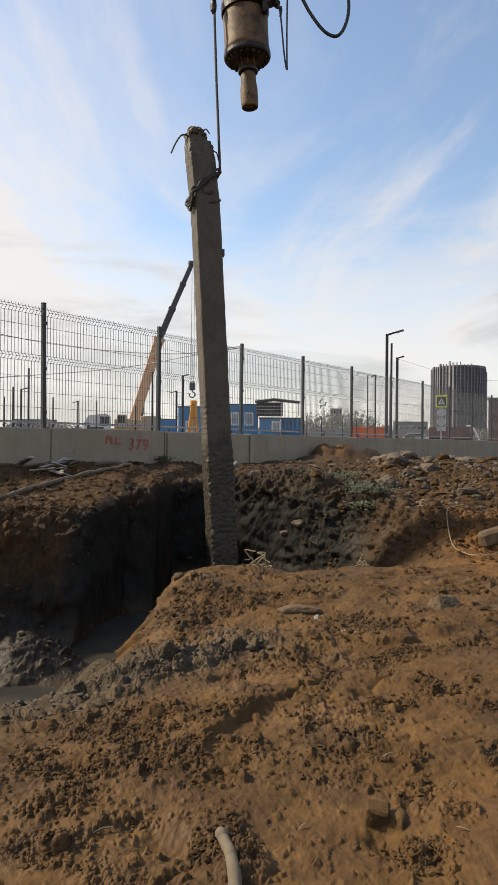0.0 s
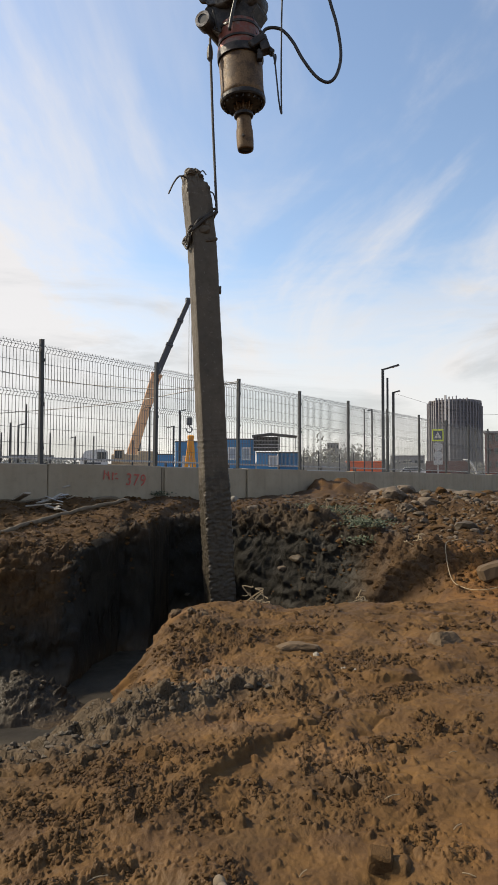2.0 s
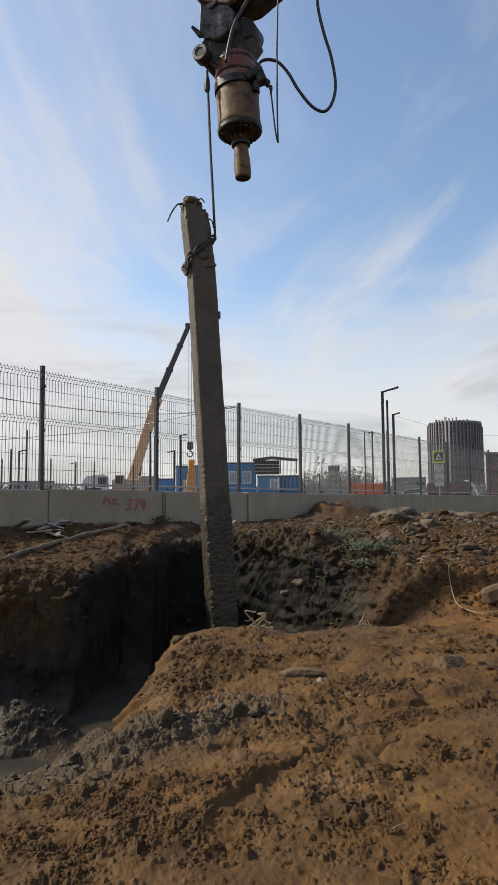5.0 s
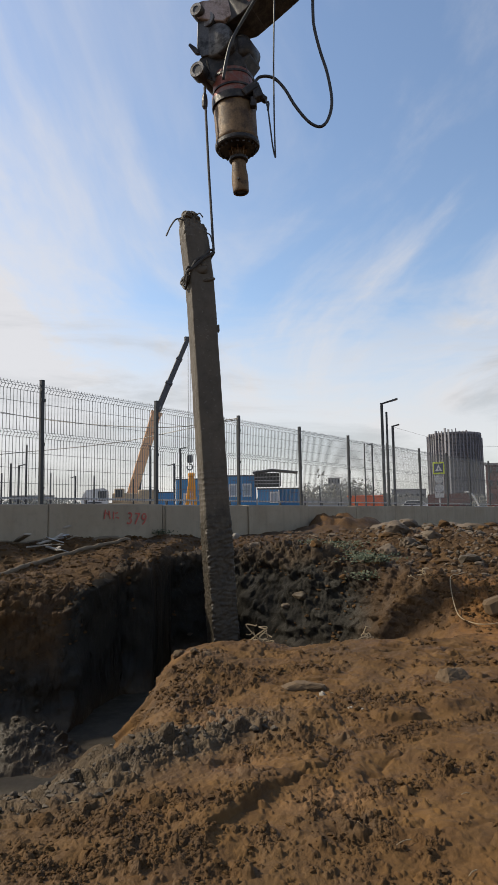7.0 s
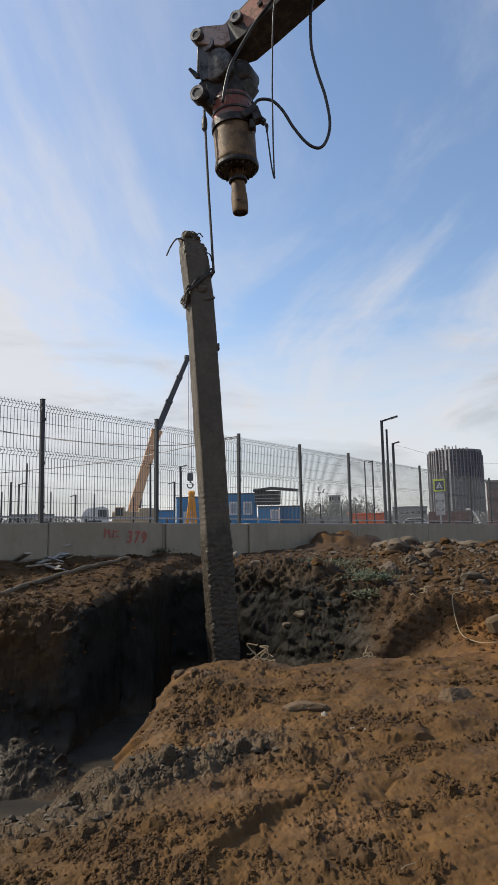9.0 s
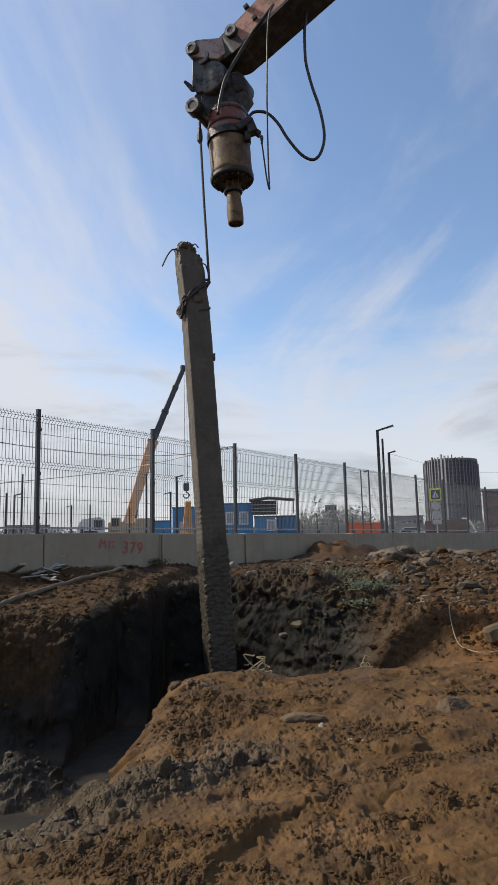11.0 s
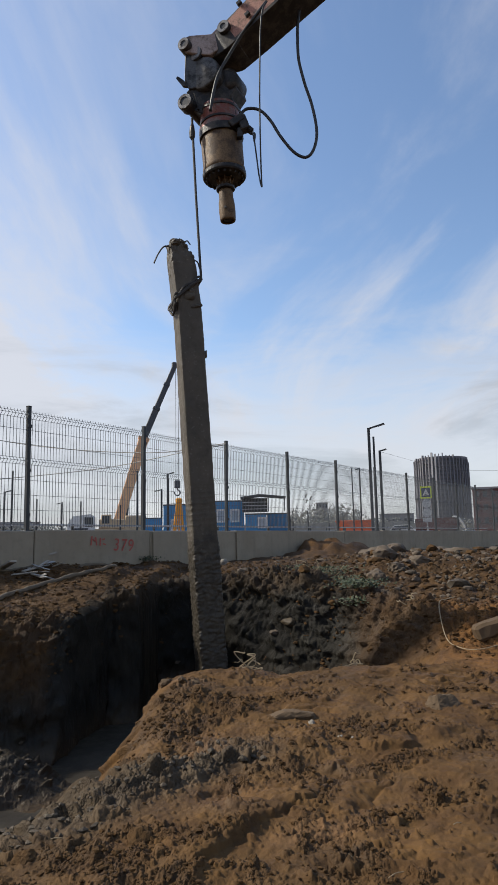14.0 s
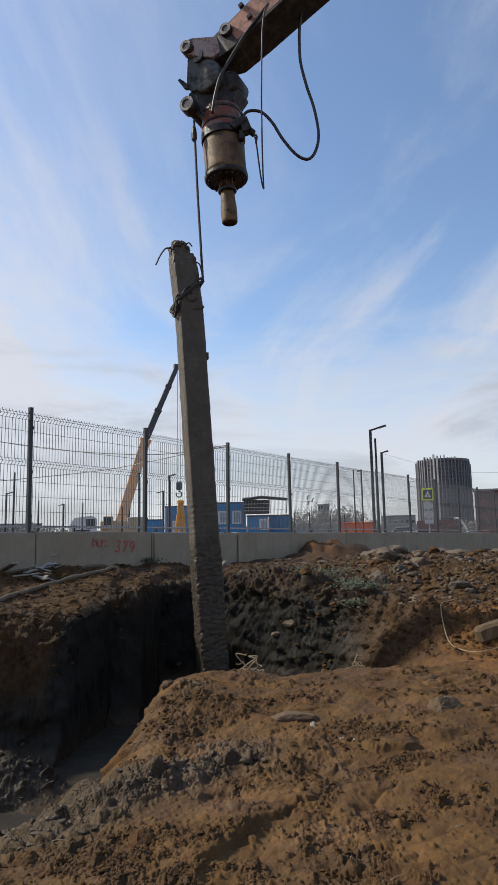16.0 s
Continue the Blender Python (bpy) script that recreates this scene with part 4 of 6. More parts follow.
# ---- excavator arm with the drilling head ----
def excavator():
    root = thing("excavator_arm", Matrix.Translation(q(0, 6.0)), "worn red-brown excavator stick with rotary drilling head", "excavator")
    base = root.matrix_world.translation.copy()

    def L(v):
        return Vector(v) - base
    A = radians(-27)
    tip = L(q(-0.06, 7.50, 0.0))
    u = Vector((math.cos(A), math.sin(A), 0))
    n = Vector((math.sin(A), -math.cos(A), 0))          # towards the eye, to the left
    rise = radians(29)
    ax = (u * math.cos(rise) + Vector((0, 0, 1)) * math.sin(rise)).normalized()
    w = n.cross(ax)
    w = w if w.z > 0 else -w
    F = Matrix((( ax.x, -n.x, w.x, tip.x), (ax.y, -n.y, w.y, tip.y), (ax.z, -n.z, w.z, tip.z), (0, 0, 0, 1)))

    def P(a, b, c):
        return F @ Vector((a, -b, c))
    # the stick: a tapered box, seams along its edges
    bm = bmesh.new()
    secs = [(-0.10, 0.18, -0.08, 0.12), (0.12, 0.23, -0.19, 0.14), (0.5, 0.24, -0.21, 0.17), (1.6, 0.26, -0.24, 0.22), (4.2, 0.28, -0.30, 0.30)]
    prev = None
    for a, hw, lo, hi in secs:
        ring = [bm.verts.new(P(a, s * hw, z)) for s, z in ((1, lo), (1, hi), (-1, hi), (-1, lo))]
        if prev:
            for i in range(4):
                bm.faces.new((prev[i], prev[(i + 1) % 4], ring[(i + 1) % 4], ring[i]))
        else:
            bm.faces.new(ring[::-1])
        prev = ring
    bm.faces.new(prev)
    bmesh.ops.recalc_face_normals(bm, faces=bm.faces)
    bmesh.ops.bevel(bm, geom=list(bm.edges), offset=0.012, segments=1, affect="EDGES")
    part("stick", bm, ARM_PAINT, root, "faded red-brown stick")
    bm = bmesh.new()
    prev = None
    for a, hw, lo, hi in ((-0.13, 0.19, -0.10, 0.10), (0.10, 0.243, -0.205, 0.152), (0.26, 0.247, -0.212, 0.10)):
        ring = [bm.verts.new(P(a, s * hw, z)) for s, z in ((1, lo), (1, hi), (-1, hi), (-1, lo))]
        if prev:
            for i in range(4):
                bm.faces.new((prev[i], prev[(i + 1) % 4], ring[(i + 1) % 4], ring[i]))
        else:
            bm.faces.new(ring[::-1])
        prev = ring
    bm.faces.new(prev)
    bmesh.ops.recalc_face_normals(bm, faces=bm.faces)
    bmesh.ops.bevel(bm, geom=list(bm.edges), offset=0.01, segments=1, affect="EDGES")
    part("stick_nose", bm, BLACK_STEEL, root, "black worn end of the stick")
    # bottom plate, black with grease
    bm = bmesh.new()
    prev = None
    for a, hw, lo, hi in secs[1:]:
        ring = [bm.verts.new(P(a, s * (hw + 0.012), lo + dz)) for s, dz in ((1, -0.012), (1, 0.03), (-1, 0.03), (-1, -0.012))]
        if prev:
            for i in range(4):
                bm.faces.new((prev[i], prev[(i + 1) % 4], ring[(i + 1) % 4], ring[i]))
        else:
            bm.faces.new(ring[::-1])
        prev = ring
    bm.faces.new(prev)
    bmesh.ops.recalc_face_normals(bm, faces=bm.faces)
    part("bottom_plate", bm, BLACK_STEEL, root, "greasy black underside plate")

    def boss(c, r, reach, name="pin", hole=0.5, back=0.26):
        """A pin with its ringed end, across the stick."""
        a, b = c + n * reach, c - n * back
        m, d = frame_of(b, a)
        bm = bmesh.new()
        lathe(bm, [(r * 0.7, 0), (r * 0.7, d - 0.13), (r, d - 0.13), (r, d - 0.008), (r * 0.93, d)], m, 22)
        p = part(name, bm, BLACK_STEEL, root)
        bm = bmesh.new()
        lathe(bm, [(r * hole, d), (r * 0.93, d), (r * 0.93, d + 0.012), (r * hole, d + 0.012), (r * hole, d - 0.02)], m, 22, cap=False)
        part("pin_ring", bm, RING_STEEL, p, "bright worn ring")
        # a black disc in the ring, for the dark of its hole
        bm = bmesh.new()
        lathe(bm, [(r * hole, d - 0.03), (r * hole, d + 0.004)], m, 16)
        part("hole_shade", bm, RUBBER, p)

    pin_up, pin_up2, pin_3, pin_low = L(q(-0.418, 7.487)), L(q(-0.32, 7.406)), L(q(0.10, 7.65)), L(q(-0.423, 6.751))
    boss(pin_up, 0.088, 0.27)
    boss(pin_up2, 0.105, 0.20, hole=0.35)
    boss(pin_3, 0.088, 0.37)
    boss(pin_low, 0.108, 0.24, hole=0.58, back=0.30)

    def plate(points, reach, thick, material, name, label=""):
        bm = bmesh.new()
        a = [bm.verts.new(L(q(x, z - 0.06)) + n * reach) for x, z in points]
        b = [bm.verts.new(L(q(x, z - 0.06)) + n * (reach - thick)) for x, z in points]
        bm.faces.new(a)
        bm.faces.new(b[::-1])
        for i in range(len(a)):
            j = (i + 1) % len(a)
            bm.faces.new((a[j], a[i], b[i], b[j]))
        bmesh.ops.recalc_face_normals(bm, faces=bm.faces)
        bmesh.ops.bevel(bm, geom=list(bm.edges), offset=0.008, segments=1, affect="EDGES", clamp_overlap=True)
        return part(name, bm, material, root, label)

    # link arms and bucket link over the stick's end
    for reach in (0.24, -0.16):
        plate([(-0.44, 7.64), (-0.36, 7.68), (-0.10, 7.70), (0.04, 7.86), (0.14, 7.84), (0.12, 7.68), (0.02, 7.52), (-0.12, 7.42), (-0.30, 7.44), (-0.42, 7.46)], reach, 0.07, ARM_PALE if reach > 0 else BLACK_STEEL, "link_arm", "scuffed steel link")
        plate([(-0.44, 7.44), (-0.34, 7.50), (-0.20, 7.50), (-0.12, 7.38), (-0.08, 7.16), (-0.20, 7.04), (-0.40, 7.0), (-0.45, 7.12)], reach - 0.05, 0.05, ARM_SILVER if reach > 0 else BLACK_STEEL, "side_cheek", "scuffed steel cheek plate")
    # swollen hood of the hitch
    bm = bmesh.new()
    m, d = frame_of(L(q(-0.22, 7.13)) - n * 0.22, L(q(-0.22, 7.13)) + n * 0.235)
    lathe(bm, [(0.14, 0), (0.22, 0.02), (0.235, 0.06), (0.235, d - 0.05), (0.225, d - 0.015), (0.20, d)], m, 28)
    part("hitch_body", bm, ARM_SILVER, root, smooth=True)
    bm = bmesh.new()
    m, d = frame_of(L(q(0.02, 7.09)) - n * 0.20, L(q(0.02, 7.09)) + n * 0.16)
    lathe(bm, [(0.10, 0), (0.17, 0.03), (0.17, d - 0.03), (0.10, d)], m, 20)
    part("hitch_drum", bm, BLACK_STEEL, root, smooth=True)
    plate([(-0.44, 6.98), (-0.30, 7.14), (0.12, 7.18), (0.16, 7.04), (0.08, 6.92), (0.14, 6.82), (0.02, 6.86), (-0.08, 6.72), (-0.26, 6.70), (-0.40, 6.76)], 0.16, 0.32, BLACK_STEEL, "hanger", "black steel hanger bracket")
    plate([(-0.52, 7.16), (-0.44, 7.10), (-0.40, 7.02), (-0.46, 7.02), (-0.54, 7.13)], 0.22, 0.05, BLACK_STEEL, "catch")
    for x, z, dz in ((-0.34, 6.90, -0.22), (0.10, 6.86, -0.24)):
        bm = bmesh.new()
        rod(bm, L(q(x, z)) + n * 0.17, L(q(x + 0.05, z + dz)) + n * 0.17, 0.014, seg=8)
        part("stay", bm, BLACK_STEEL, root)
    # rotary head
    a, b = L(q(-0.118, 6.79)), L(q(-0.030, 5.335))
    m, d = frame_of(b, a)
    k = d / 1.476

    def turned(name, profile, material, label="", seg=40, smooth=True):
        bm = bmesh.new()
        lathe(bm, [(r * K * 1.06, z * k) for r, z in profile], m, seg)
        return part(name, bm, material, root, label, smooth)
    motor = turned("motor_housing", [(0.235, 1.10), (0.245, 1.11), (0.245, 1.19), (0.225, 1.205), (0.225, 1.40), (0.212, 1.42), (0.212, 1.46), (0.16, 1.50)], RED_PAINT, "worn red motor housing", 40, False)
    bm = bmesh.new()
    for z, r, t in ((1.10, 0.266, 0.045), (1.24, 0.250, 0.012), (1.40, 0.246, 0.014)):
        lathe(bm, [(r * K - 0.03, (z - t) * k), (r * K, (z - t) * k), (r * K, (z + t) * k), (r * K - 0.03, (z + t) * k)], m, 40)
    part("band", bm, BLACK_STEEL, motor, "black clamping band")
    turned("gear_can", [(0.215, 0.60), (0.236, 0.61), (0.238, 0.66), (0.232, 0.68), (0.236, 1.02), (0.225, 1.05), (0.22, 1.08)], CAN_RUST, "muddy rusty gearbox can")
    turned("flange", [(0.10, 0.545), (0.238, 0.548), (0.247, 0.565), (0.247, 0.605), (0.236, 0.615)], BLACK_STEEL, "dark bolted flange", 40, False)
    for i in range(20):
        t = 2 * math.pi * i / 20
        bm = bmesh.new()
        c = m @ Vector((0.215 * K * math.cos(t), 0.215 * K * math.sin(t), 0.520 * k))
        rod(bm, c, c + (a - b).normalized() * 0.04, 0.017, seg=6)
        part("bolt", bm, BLACK_STEEL, root)
    for i in range(14):
        t = 2 * math.pi * (i + 0.5) / 14
        bm = bmesh.new()
        c = m @ Vector((0.243 * K * math.cos(t), 0.243 * K * math.sin(t), 1.055 * k))
        rod(bm, c, c + (a - b).normalized() * 0.03, 0.016, seg=6)
        part("bolt", bm, CAN_RUST, root)
    for i in range(8):
        t = 2 * math.pi * i / 8
        bm = bmesh.new()
        prism(bm, [(0.06 * K, 0.44 * k), (0.085 * K, 0.46 * k), (0.115 * K, 0.56 * k), (0.06 * K, 0.56 * k)], 0.014, m @ Matrix.Rotation(t, 4, "Z"))
        part("rib", bm, CAN_RUST, root)
    turned("neck", [(0.062, 0.38), (0.062, 0.58)], CAN_RUST, "", 20)
    turned("collar", [(0.095, 0.395), (0.105, 0.40), (0.105, 0.43), (0.09, 0.44)], BLACK_STEEL, "", 20, False)
    turned("drive_socket", [(0.064, 0.09), (0.064, 0.0), (0.082, 0.002), (0.086, 0.008), (0.088, 0.03), (0.092, 0.12), (0.090, 0.22), (0.080, 0.30), (0.080, 0.36), (0.070, 0.40)], CAN_RUST, "muddy steel drive socket", 28)
    # black plug that paints the darkness inside the hollow socket
    turned("mouth_shade", [(0.063, 0.012), (0.063, 0.05)], RUBBER, "black plug standing in for the shaded mouth of the socket", 24)
    bm = bmesh.new()
    c = m @ Vector((0.0, 0.0, 0.13 * k)) + n * 0.083 * K + u * 0.03
    rod(bm, c, c + n * 0.03, 0.016, seg=10)
    part("cross_pin", bm, BLACK_STEEL, root)
    # valve block and manifold on the head
    bm = bmesh.new()
    for c, s, r in (((0.09, 6.60), (0.20, 0.16, 0.10), 35), ((0.17, 6.58), (0.12, 0.14, 0.20), 20), ((0.235, 6.52), (0.14, 0.10, 0.06), -40), ((0.02, 6.52), (0.14, 0.05, 0.04), 40), ((0.13, 6.46), (0.08, 0.08, 0.14), 0)):
        p = L(q(*c, -0.22))
        box(bm, (0, 0, 0), s, Matrix.Translation(p) @ pose(0, 0, 0, 0, -r, 0), bevel=0.012)
    part("valve_block", bm, BLACK_STEEL, root, "black hydraulic valve block")
    # hoses
    def hose(points, r, name="hydraulic_hose", material=RUBBER):
        bm = bmesh.new()
        tube(bm, smooth_line([L(q(*p)) for p in points], 8), r, 10)
        part(name, bm, material, root, "black rubber hose", True)
    hose([(0.90, 8.12, -0.42), (0.872, 7.9, -0.42), (0.865, 7.6, -0.4), (0.877, 7.40, -0.36), (0.94, 7.1, -0.32), (1.012, 6.84, -0.3), (1.058, 6.55, -0.28), (1.050, 6.36, -0.28), (0.99, 6.20, -0.28), (0.90, 6.145, -0.28), (0.77, 6.22, -0.28), (0.62, 6.42, -0.27), (0.51, 6.62, -0.26), (0.40, 6.75, -0.25), (0.30, 6.79, -0.25), (0.20, 6.775, -0.24), (0.15, 6.70, -0.24), (0.14, 6.60, -0.22)], 0.020)
    hose([(0.50, 8.25, -0.62), (0.44, 8.13, -0.62), (0.405, 7.8, -0.58), (0.385, 7.2, -0.5), (0.377, 6.8, -0.42), (0.374, 6.2, -0.32), (0.378, 5.85, -0.28), (0.381, 5.775, -0.27), (0.368, 5.80, -0.26), (0.345, 5.95, -0.26), (0.325, 6.15, -0.25), (0.30, 6.38, -0.24), (0.27, 6.475, -0.24), (0.20, 6.52, -0.24)], 0.010)
    hose([(0.60, 8.40, -0.58), (0.33, 8.02, -0.50), (0.18, 7.80, -0.42), (0.02, 7.52, -0.36), (-0.12, 7.25, -0.34), (-0.19, 6.98, -0.33), (-0.225, 6.76, -0.30)], 0.020)
    hose([(0.30, 6.47, -0.24), (0.31, 6.44, -0.24), (0.30, 6.36, -0.24)], 0.014)
    # clamp block on the stick
    for s in (0.10, 0.34):
        bm = bmesh.new()
        box(bm, (0.55, -0.275, s - 0.16), (0.07, 0.05, 0.06), F, bevel=0.008)
        part("hose_clamp", bm, BLACK_STEEL, root)
    bm = bmesh.new()
    rod(bm, P(0.3, 0.10, 0.235), P(4.1, 0.10, 0.37), 0.055, seg=16)
    part("cylinder_rod", bm, BLACK_STEEL, root)


excavator()


# ---- beyond the wall ----
FAR_Z = 1.50


def upright(az, d, z=FAR_Z, turn=0.0):
    """A frame that stands at that bearing and faces the eye; turn: degrees round its own upright axis."""
    return Matrix.Translation(bearing(az, d, z)) @ Matrix.Rotation(-radians(az) + radians(turn), 4, "Z")


def street_lamp(az, el, d, arm, r=0.07, turn=0.0, twin=False):
    h = 1.6 + d * math.tan(radians(el)) - FAR_Z
    root = thing("street_lamp", upright(az, d, FAR_Z, turn), "dark steel street lamp with a flat angled arm", "street lamp", "street lamps")
    bm = bmesh.new()
    box(bm, (0, 0, h / 2), (2 * r, 2 * r, h), bevel=r * 0.2)
    part("pole", bm, STEEL_DARK, root)
    bm = bmesh.new()
    box(bm, (arm / 2 - r, 0, 0), (arm, 0.16, 0.07), Matrix.Translation((0, 0, h - 0.04)) @ Matrix.Rotation(radians(-16), 4, "Y"), bevel=0.01)
    part("arm", bm, STEEL_DARK, root)
    bm = bmesh.new()
    box(bm, (arm * 0.72, 0, -0.045), (arm * 0.42, 0.13, 0.02), Matrix.Translation((0, 0, h - 0.04)) @ Matrix.Rotation(radians(-16), 4, "Y"))
    part("lamp_panel", bm, SIGN_GREY, root)
    if twin:
        bm = bmesh.new()
        box(bm, (0.22, 0, h * 0.5 - 0.2), (0.10, 0.10, h - 0.5), bevel=0.01)
        part("pole", bm, STEEL_DARK, root)
    return root


street_lamp(11.62, 9.25, 33, 0.88, 0.07, 0, True)
street_lamp(12.48, 7.30, 42, 0.50, 0.08)
street_lamp(-5.78, 5.75, 52, 0.60, 0.09)
street_lamp(-6.30, 4.45, 66, -0.62, 0.08)
street_lamp(-19.0, 4.25, 50, 0.62, 0.07)
street_lamp(10.70, 5.9, 44, -0.25, 0.05)
street_lamp(-14.5, 3.4, 70, -0.5, 0.07)


def mast(az, el, d, r, label="thin dark steel post"):
    h = 1.6 + d * math.tan(radians(el)) - FAR_Z
    root = thing("steel_post", upright(az, d), label, "post", "far posts")
    bm = bmesh.new()
    lathe(bm, [(r, 0), (r * 0.75, h)], None, 8)
    part("shaft", bm, STEEL_DARK, root)
    bm = bmesh.new()
    box(bm, (0, 0, 0.02), (r * 4, r * 4, 0.04))
    part("base_plate", bm, STEEL_DARK, root)


for az, el, d, r in ((-18.41, 5.95, 30, 0.04), (-19.6, 4.4, 28, 0.06), (-20.3, 3.6, 40, 0.06), (-16.5, 3.65, 24, 0.035), (-12.99, 3.45, 24, 0.035), (-9.75, 3.15, 24, 0.035), (-8.35, 6.0, 60, 0.10),
                     (10.05, 5.9, 40, 0.05), (7.95, 2.1, 40, 0.04), (9.15, 2.15, 40, 0.04), (11.9, 2.0, 60, 0.05), (6.2, 2.4, 50, 0.05), (4.9, 2.4, 50, 0.05), (19.1, 5.0, 60, 0.05)):
    mast(az, el, d, r)


def guard_rail():
    """A low rail along the road behind the wall."""
    root = thing("guard_rail", Matrix.Translation(WALL_START + WALL_BACK * 5 + Vector((0, 0, FAR_Z))) @ Matrix.Rotation(math.atan2(WALL_DIR.y, WALL_DIR.x), 4, "Z"), "low galvanised rail along the road behind the wall", "guard rail")
    for x in range(-4, 42, 3):
        bm = bmesh.new()
        box(bm, (x, 0, 0.30), (0.06, 0.06, 0.60), bevel=0.006)
        part("post", bm, STEEL_DARK, root)
    for z in (0.56, 0.40):
        bm = bmesh.new()
        box(bm, (18, -0.04, z), (46, 0.04, 0.05), bevel=0.006)
        part("rail", bm, GALV, root)


guard_rail()


def overhead_wire(points, r):
    bm = bmesh.new()
    tube(bm, smooth_line([bearing(az, d, 1.6 + d * math.tan(radians(el))) for az, el, d in points], 10), r, 5)
    single("overhead_wire", bm, RUBBER, Matrix(), "thin black overhead cable strung across", "cable", "overhead cables")


overhead_wire([(-30, 10.2, 18), (-20.56, 8.55, 19), (-14.29, 7.81, 17), (-6.71, 7.56, 15), (-0.75, 8.3, 13.85)], 0.010)
overhead_wire([(-30, 4.0, 20), (-20.48, 5.13, 20), (-11.48, 6.19, 18), (-4.27, 7.6, 16), (-0.75, 8.2, 13.85)], 0.010)
overhead_wire([(12.48, 7.2, 42), (17.5, 5.6, 46), (21, 5.2, 50), (30, 4.8, 58)], 0.007)


def mobile_crane():
    d = 62
    root = thing("mobile_crane", upright(-11.0, d), "white and orange-yellow truck crane with raised telescopic boom", "crane")

    def X(az):
        return d * math.tan(radians(az + 11.0))

    def Z(el):
        return 1.6 + d * math.tan(radians(el)) - FAR_Z
    bm = bmesh.new()
    box(bm, (X(-11), 0, 1.05), (X(-8) - X(-14.2), 2.3, 0.55), bevel=0.06)
    part("chassis", bm, CRANE_DULL, root)
    bm = bmesh.new()
    prism(bm, [(X(-14.0), 0.7), (X(-14.0), 1.7), (X(-13.6), 2.45), (X(-12.2), 2.65), (X(-11.8), 2.4), (X(-11.8), 0.7)], 2.4)
    cab = part("cab", bm, WHITE_PAINT, root)
    bm = bmesh.new()
    box(bm, (X(-12.3), -1.21, 1.95), (0.75, 0.04, 0.85), bevel=0.02)
    part("side_window", bm, GLASS, cab)
    bm = bmesh.new()
    box(bm, (X(-13.85), 0, 2.05), (0.04, 2.0, 0.6), pose(0, 0, 0))
    part("windscreen", bm, GLASS, cab)
    bm = bmesh.new()
    box(bm, (X(-12.9), -1.22, 1.35), (1.2, 0.03, 0.15))
    part("stripe", bm, CRANE_GREY, cab)
    bm = bmesh.new()
    box(bm, (X(-10.4), 0, 1.75), (2.4, 2.0, 0.9), bevel=0.08)
    box(bm, (X(-10.9), -0.6, 2.0), (0.9, 0.9, 1.2), bevel=0.06)
    upper = part("superstructure", bm, CRANE_DULL, root)
    bm = bmesh.new()
    box(bm, (X(-10.95), -1.06, 2.15), (0.62, 0.03, 0.7))
    part("operator_window", bm, GLASS, upper)
    bm = bmesh.new()
    box(bm, (X(-8.7), 0, 1.85), (1.5, 2.1, 1.3), bevel=0.10)
    part("counterweight", bm, CRANE_DULL, root)
    for x in (-13.4, -12.6, -9.6, -8.7):
        for y in (-1.0, 1.0):
            bm = bmesh.new()
            rod(bm, (X(x), y - 0.16, 0.5), (X(x), y + 0.16, 0.5), 0.5, seg=20)
            tyre = part("wheel", bm, RUBBER, root)
            bm = bmesh.new()
            rod(bm, (X(x), y - 0.175, 0.5), (X(x), y + 0.175, 0.5), 0.26, seg=14)
            part("rim", bm, CRANE_GREY, tyre)
    a, j, t = Vector((X(-10.05), -0.2, Z(1.3))), Vector((X(-7.78), -0.2, Z(8.9))), Vector((X(-5.15), -0.2, Z(15.0)))
    ends = [a, a.lerp(j, 0.97), j.lerp(t, 0.38), j.lerp(t, 0.72), t]
    for k, (p, s) in enumerate(zip(ends, ends[1:])):
        m, n = frame_of(p, s)
        w = (0.92, 0.60, 0.52, 0.46)[k]
        bm = bmesh.new()
        box(bm, (0, 0, n / 2), (w * 0.8, w, n + 0.3), m, bevel=0.05)
        box(bm, (0, 0, n + 0.05), (w * 0.95, w * 1.15, 0.25), m, bevel=0.03)
        part("boom_section", bm, CRANE_YELLOW if k == 0 else CRANE_GREY, root, "yellow lower boom" if k == 0 else "dark grey boom section")
    bm = bmesh.new()
    box(bm, (0.25, 0, 0.1), (1.1, 0.4, 0.45), Matrix.Translation(t), bevel=0.08)
    part("boom_head", bm, CRANE_GREY, root)
    bm = bmesh.new()
    rod(bm, (X(-9.3), -0.2, 1.7), a.lerp(j, 0.42), 0.16, seg=12)
    part("lift_cylinder", bm, CRANE_GREY, root)
    hx = X(-4.98)
    for dx in (-0.12, 0.12):
        bm = bmesh.new()
        rod(bm, (hx + dx, -0.2, Z(5.0)), (hx + dx, -0.2, Z(15.0)), 0.022, seg=5)
        part("hoist_rope", bm, CRANE_GREY, root)
    bm = bmesh.new()
    box(bm, (hx, -0.2, Z(4.85)), (0.55, 0.3, 0.75), bevel=0.08)
    block = part("hook_block", bm, CRANE_GREY, root)
    bm = bmesh.new()
    c = Vector((hx, -0.2, Z(4.05)))
    tube(bm, [c + Vector((0.26 * math.sin(radians(g)), 0, 0.26 * math.cos(radians(g)) + 0.1)) for g in range(0, 290, 18)], 0.06, 6)
    rod(bm, c + Vector((0, 0, 0.3)), c + Vector((0, 0, 0.6)), 0.06, seg=6)
    part("hook", bm, CRANE_GREY, block)


mobile_crane()


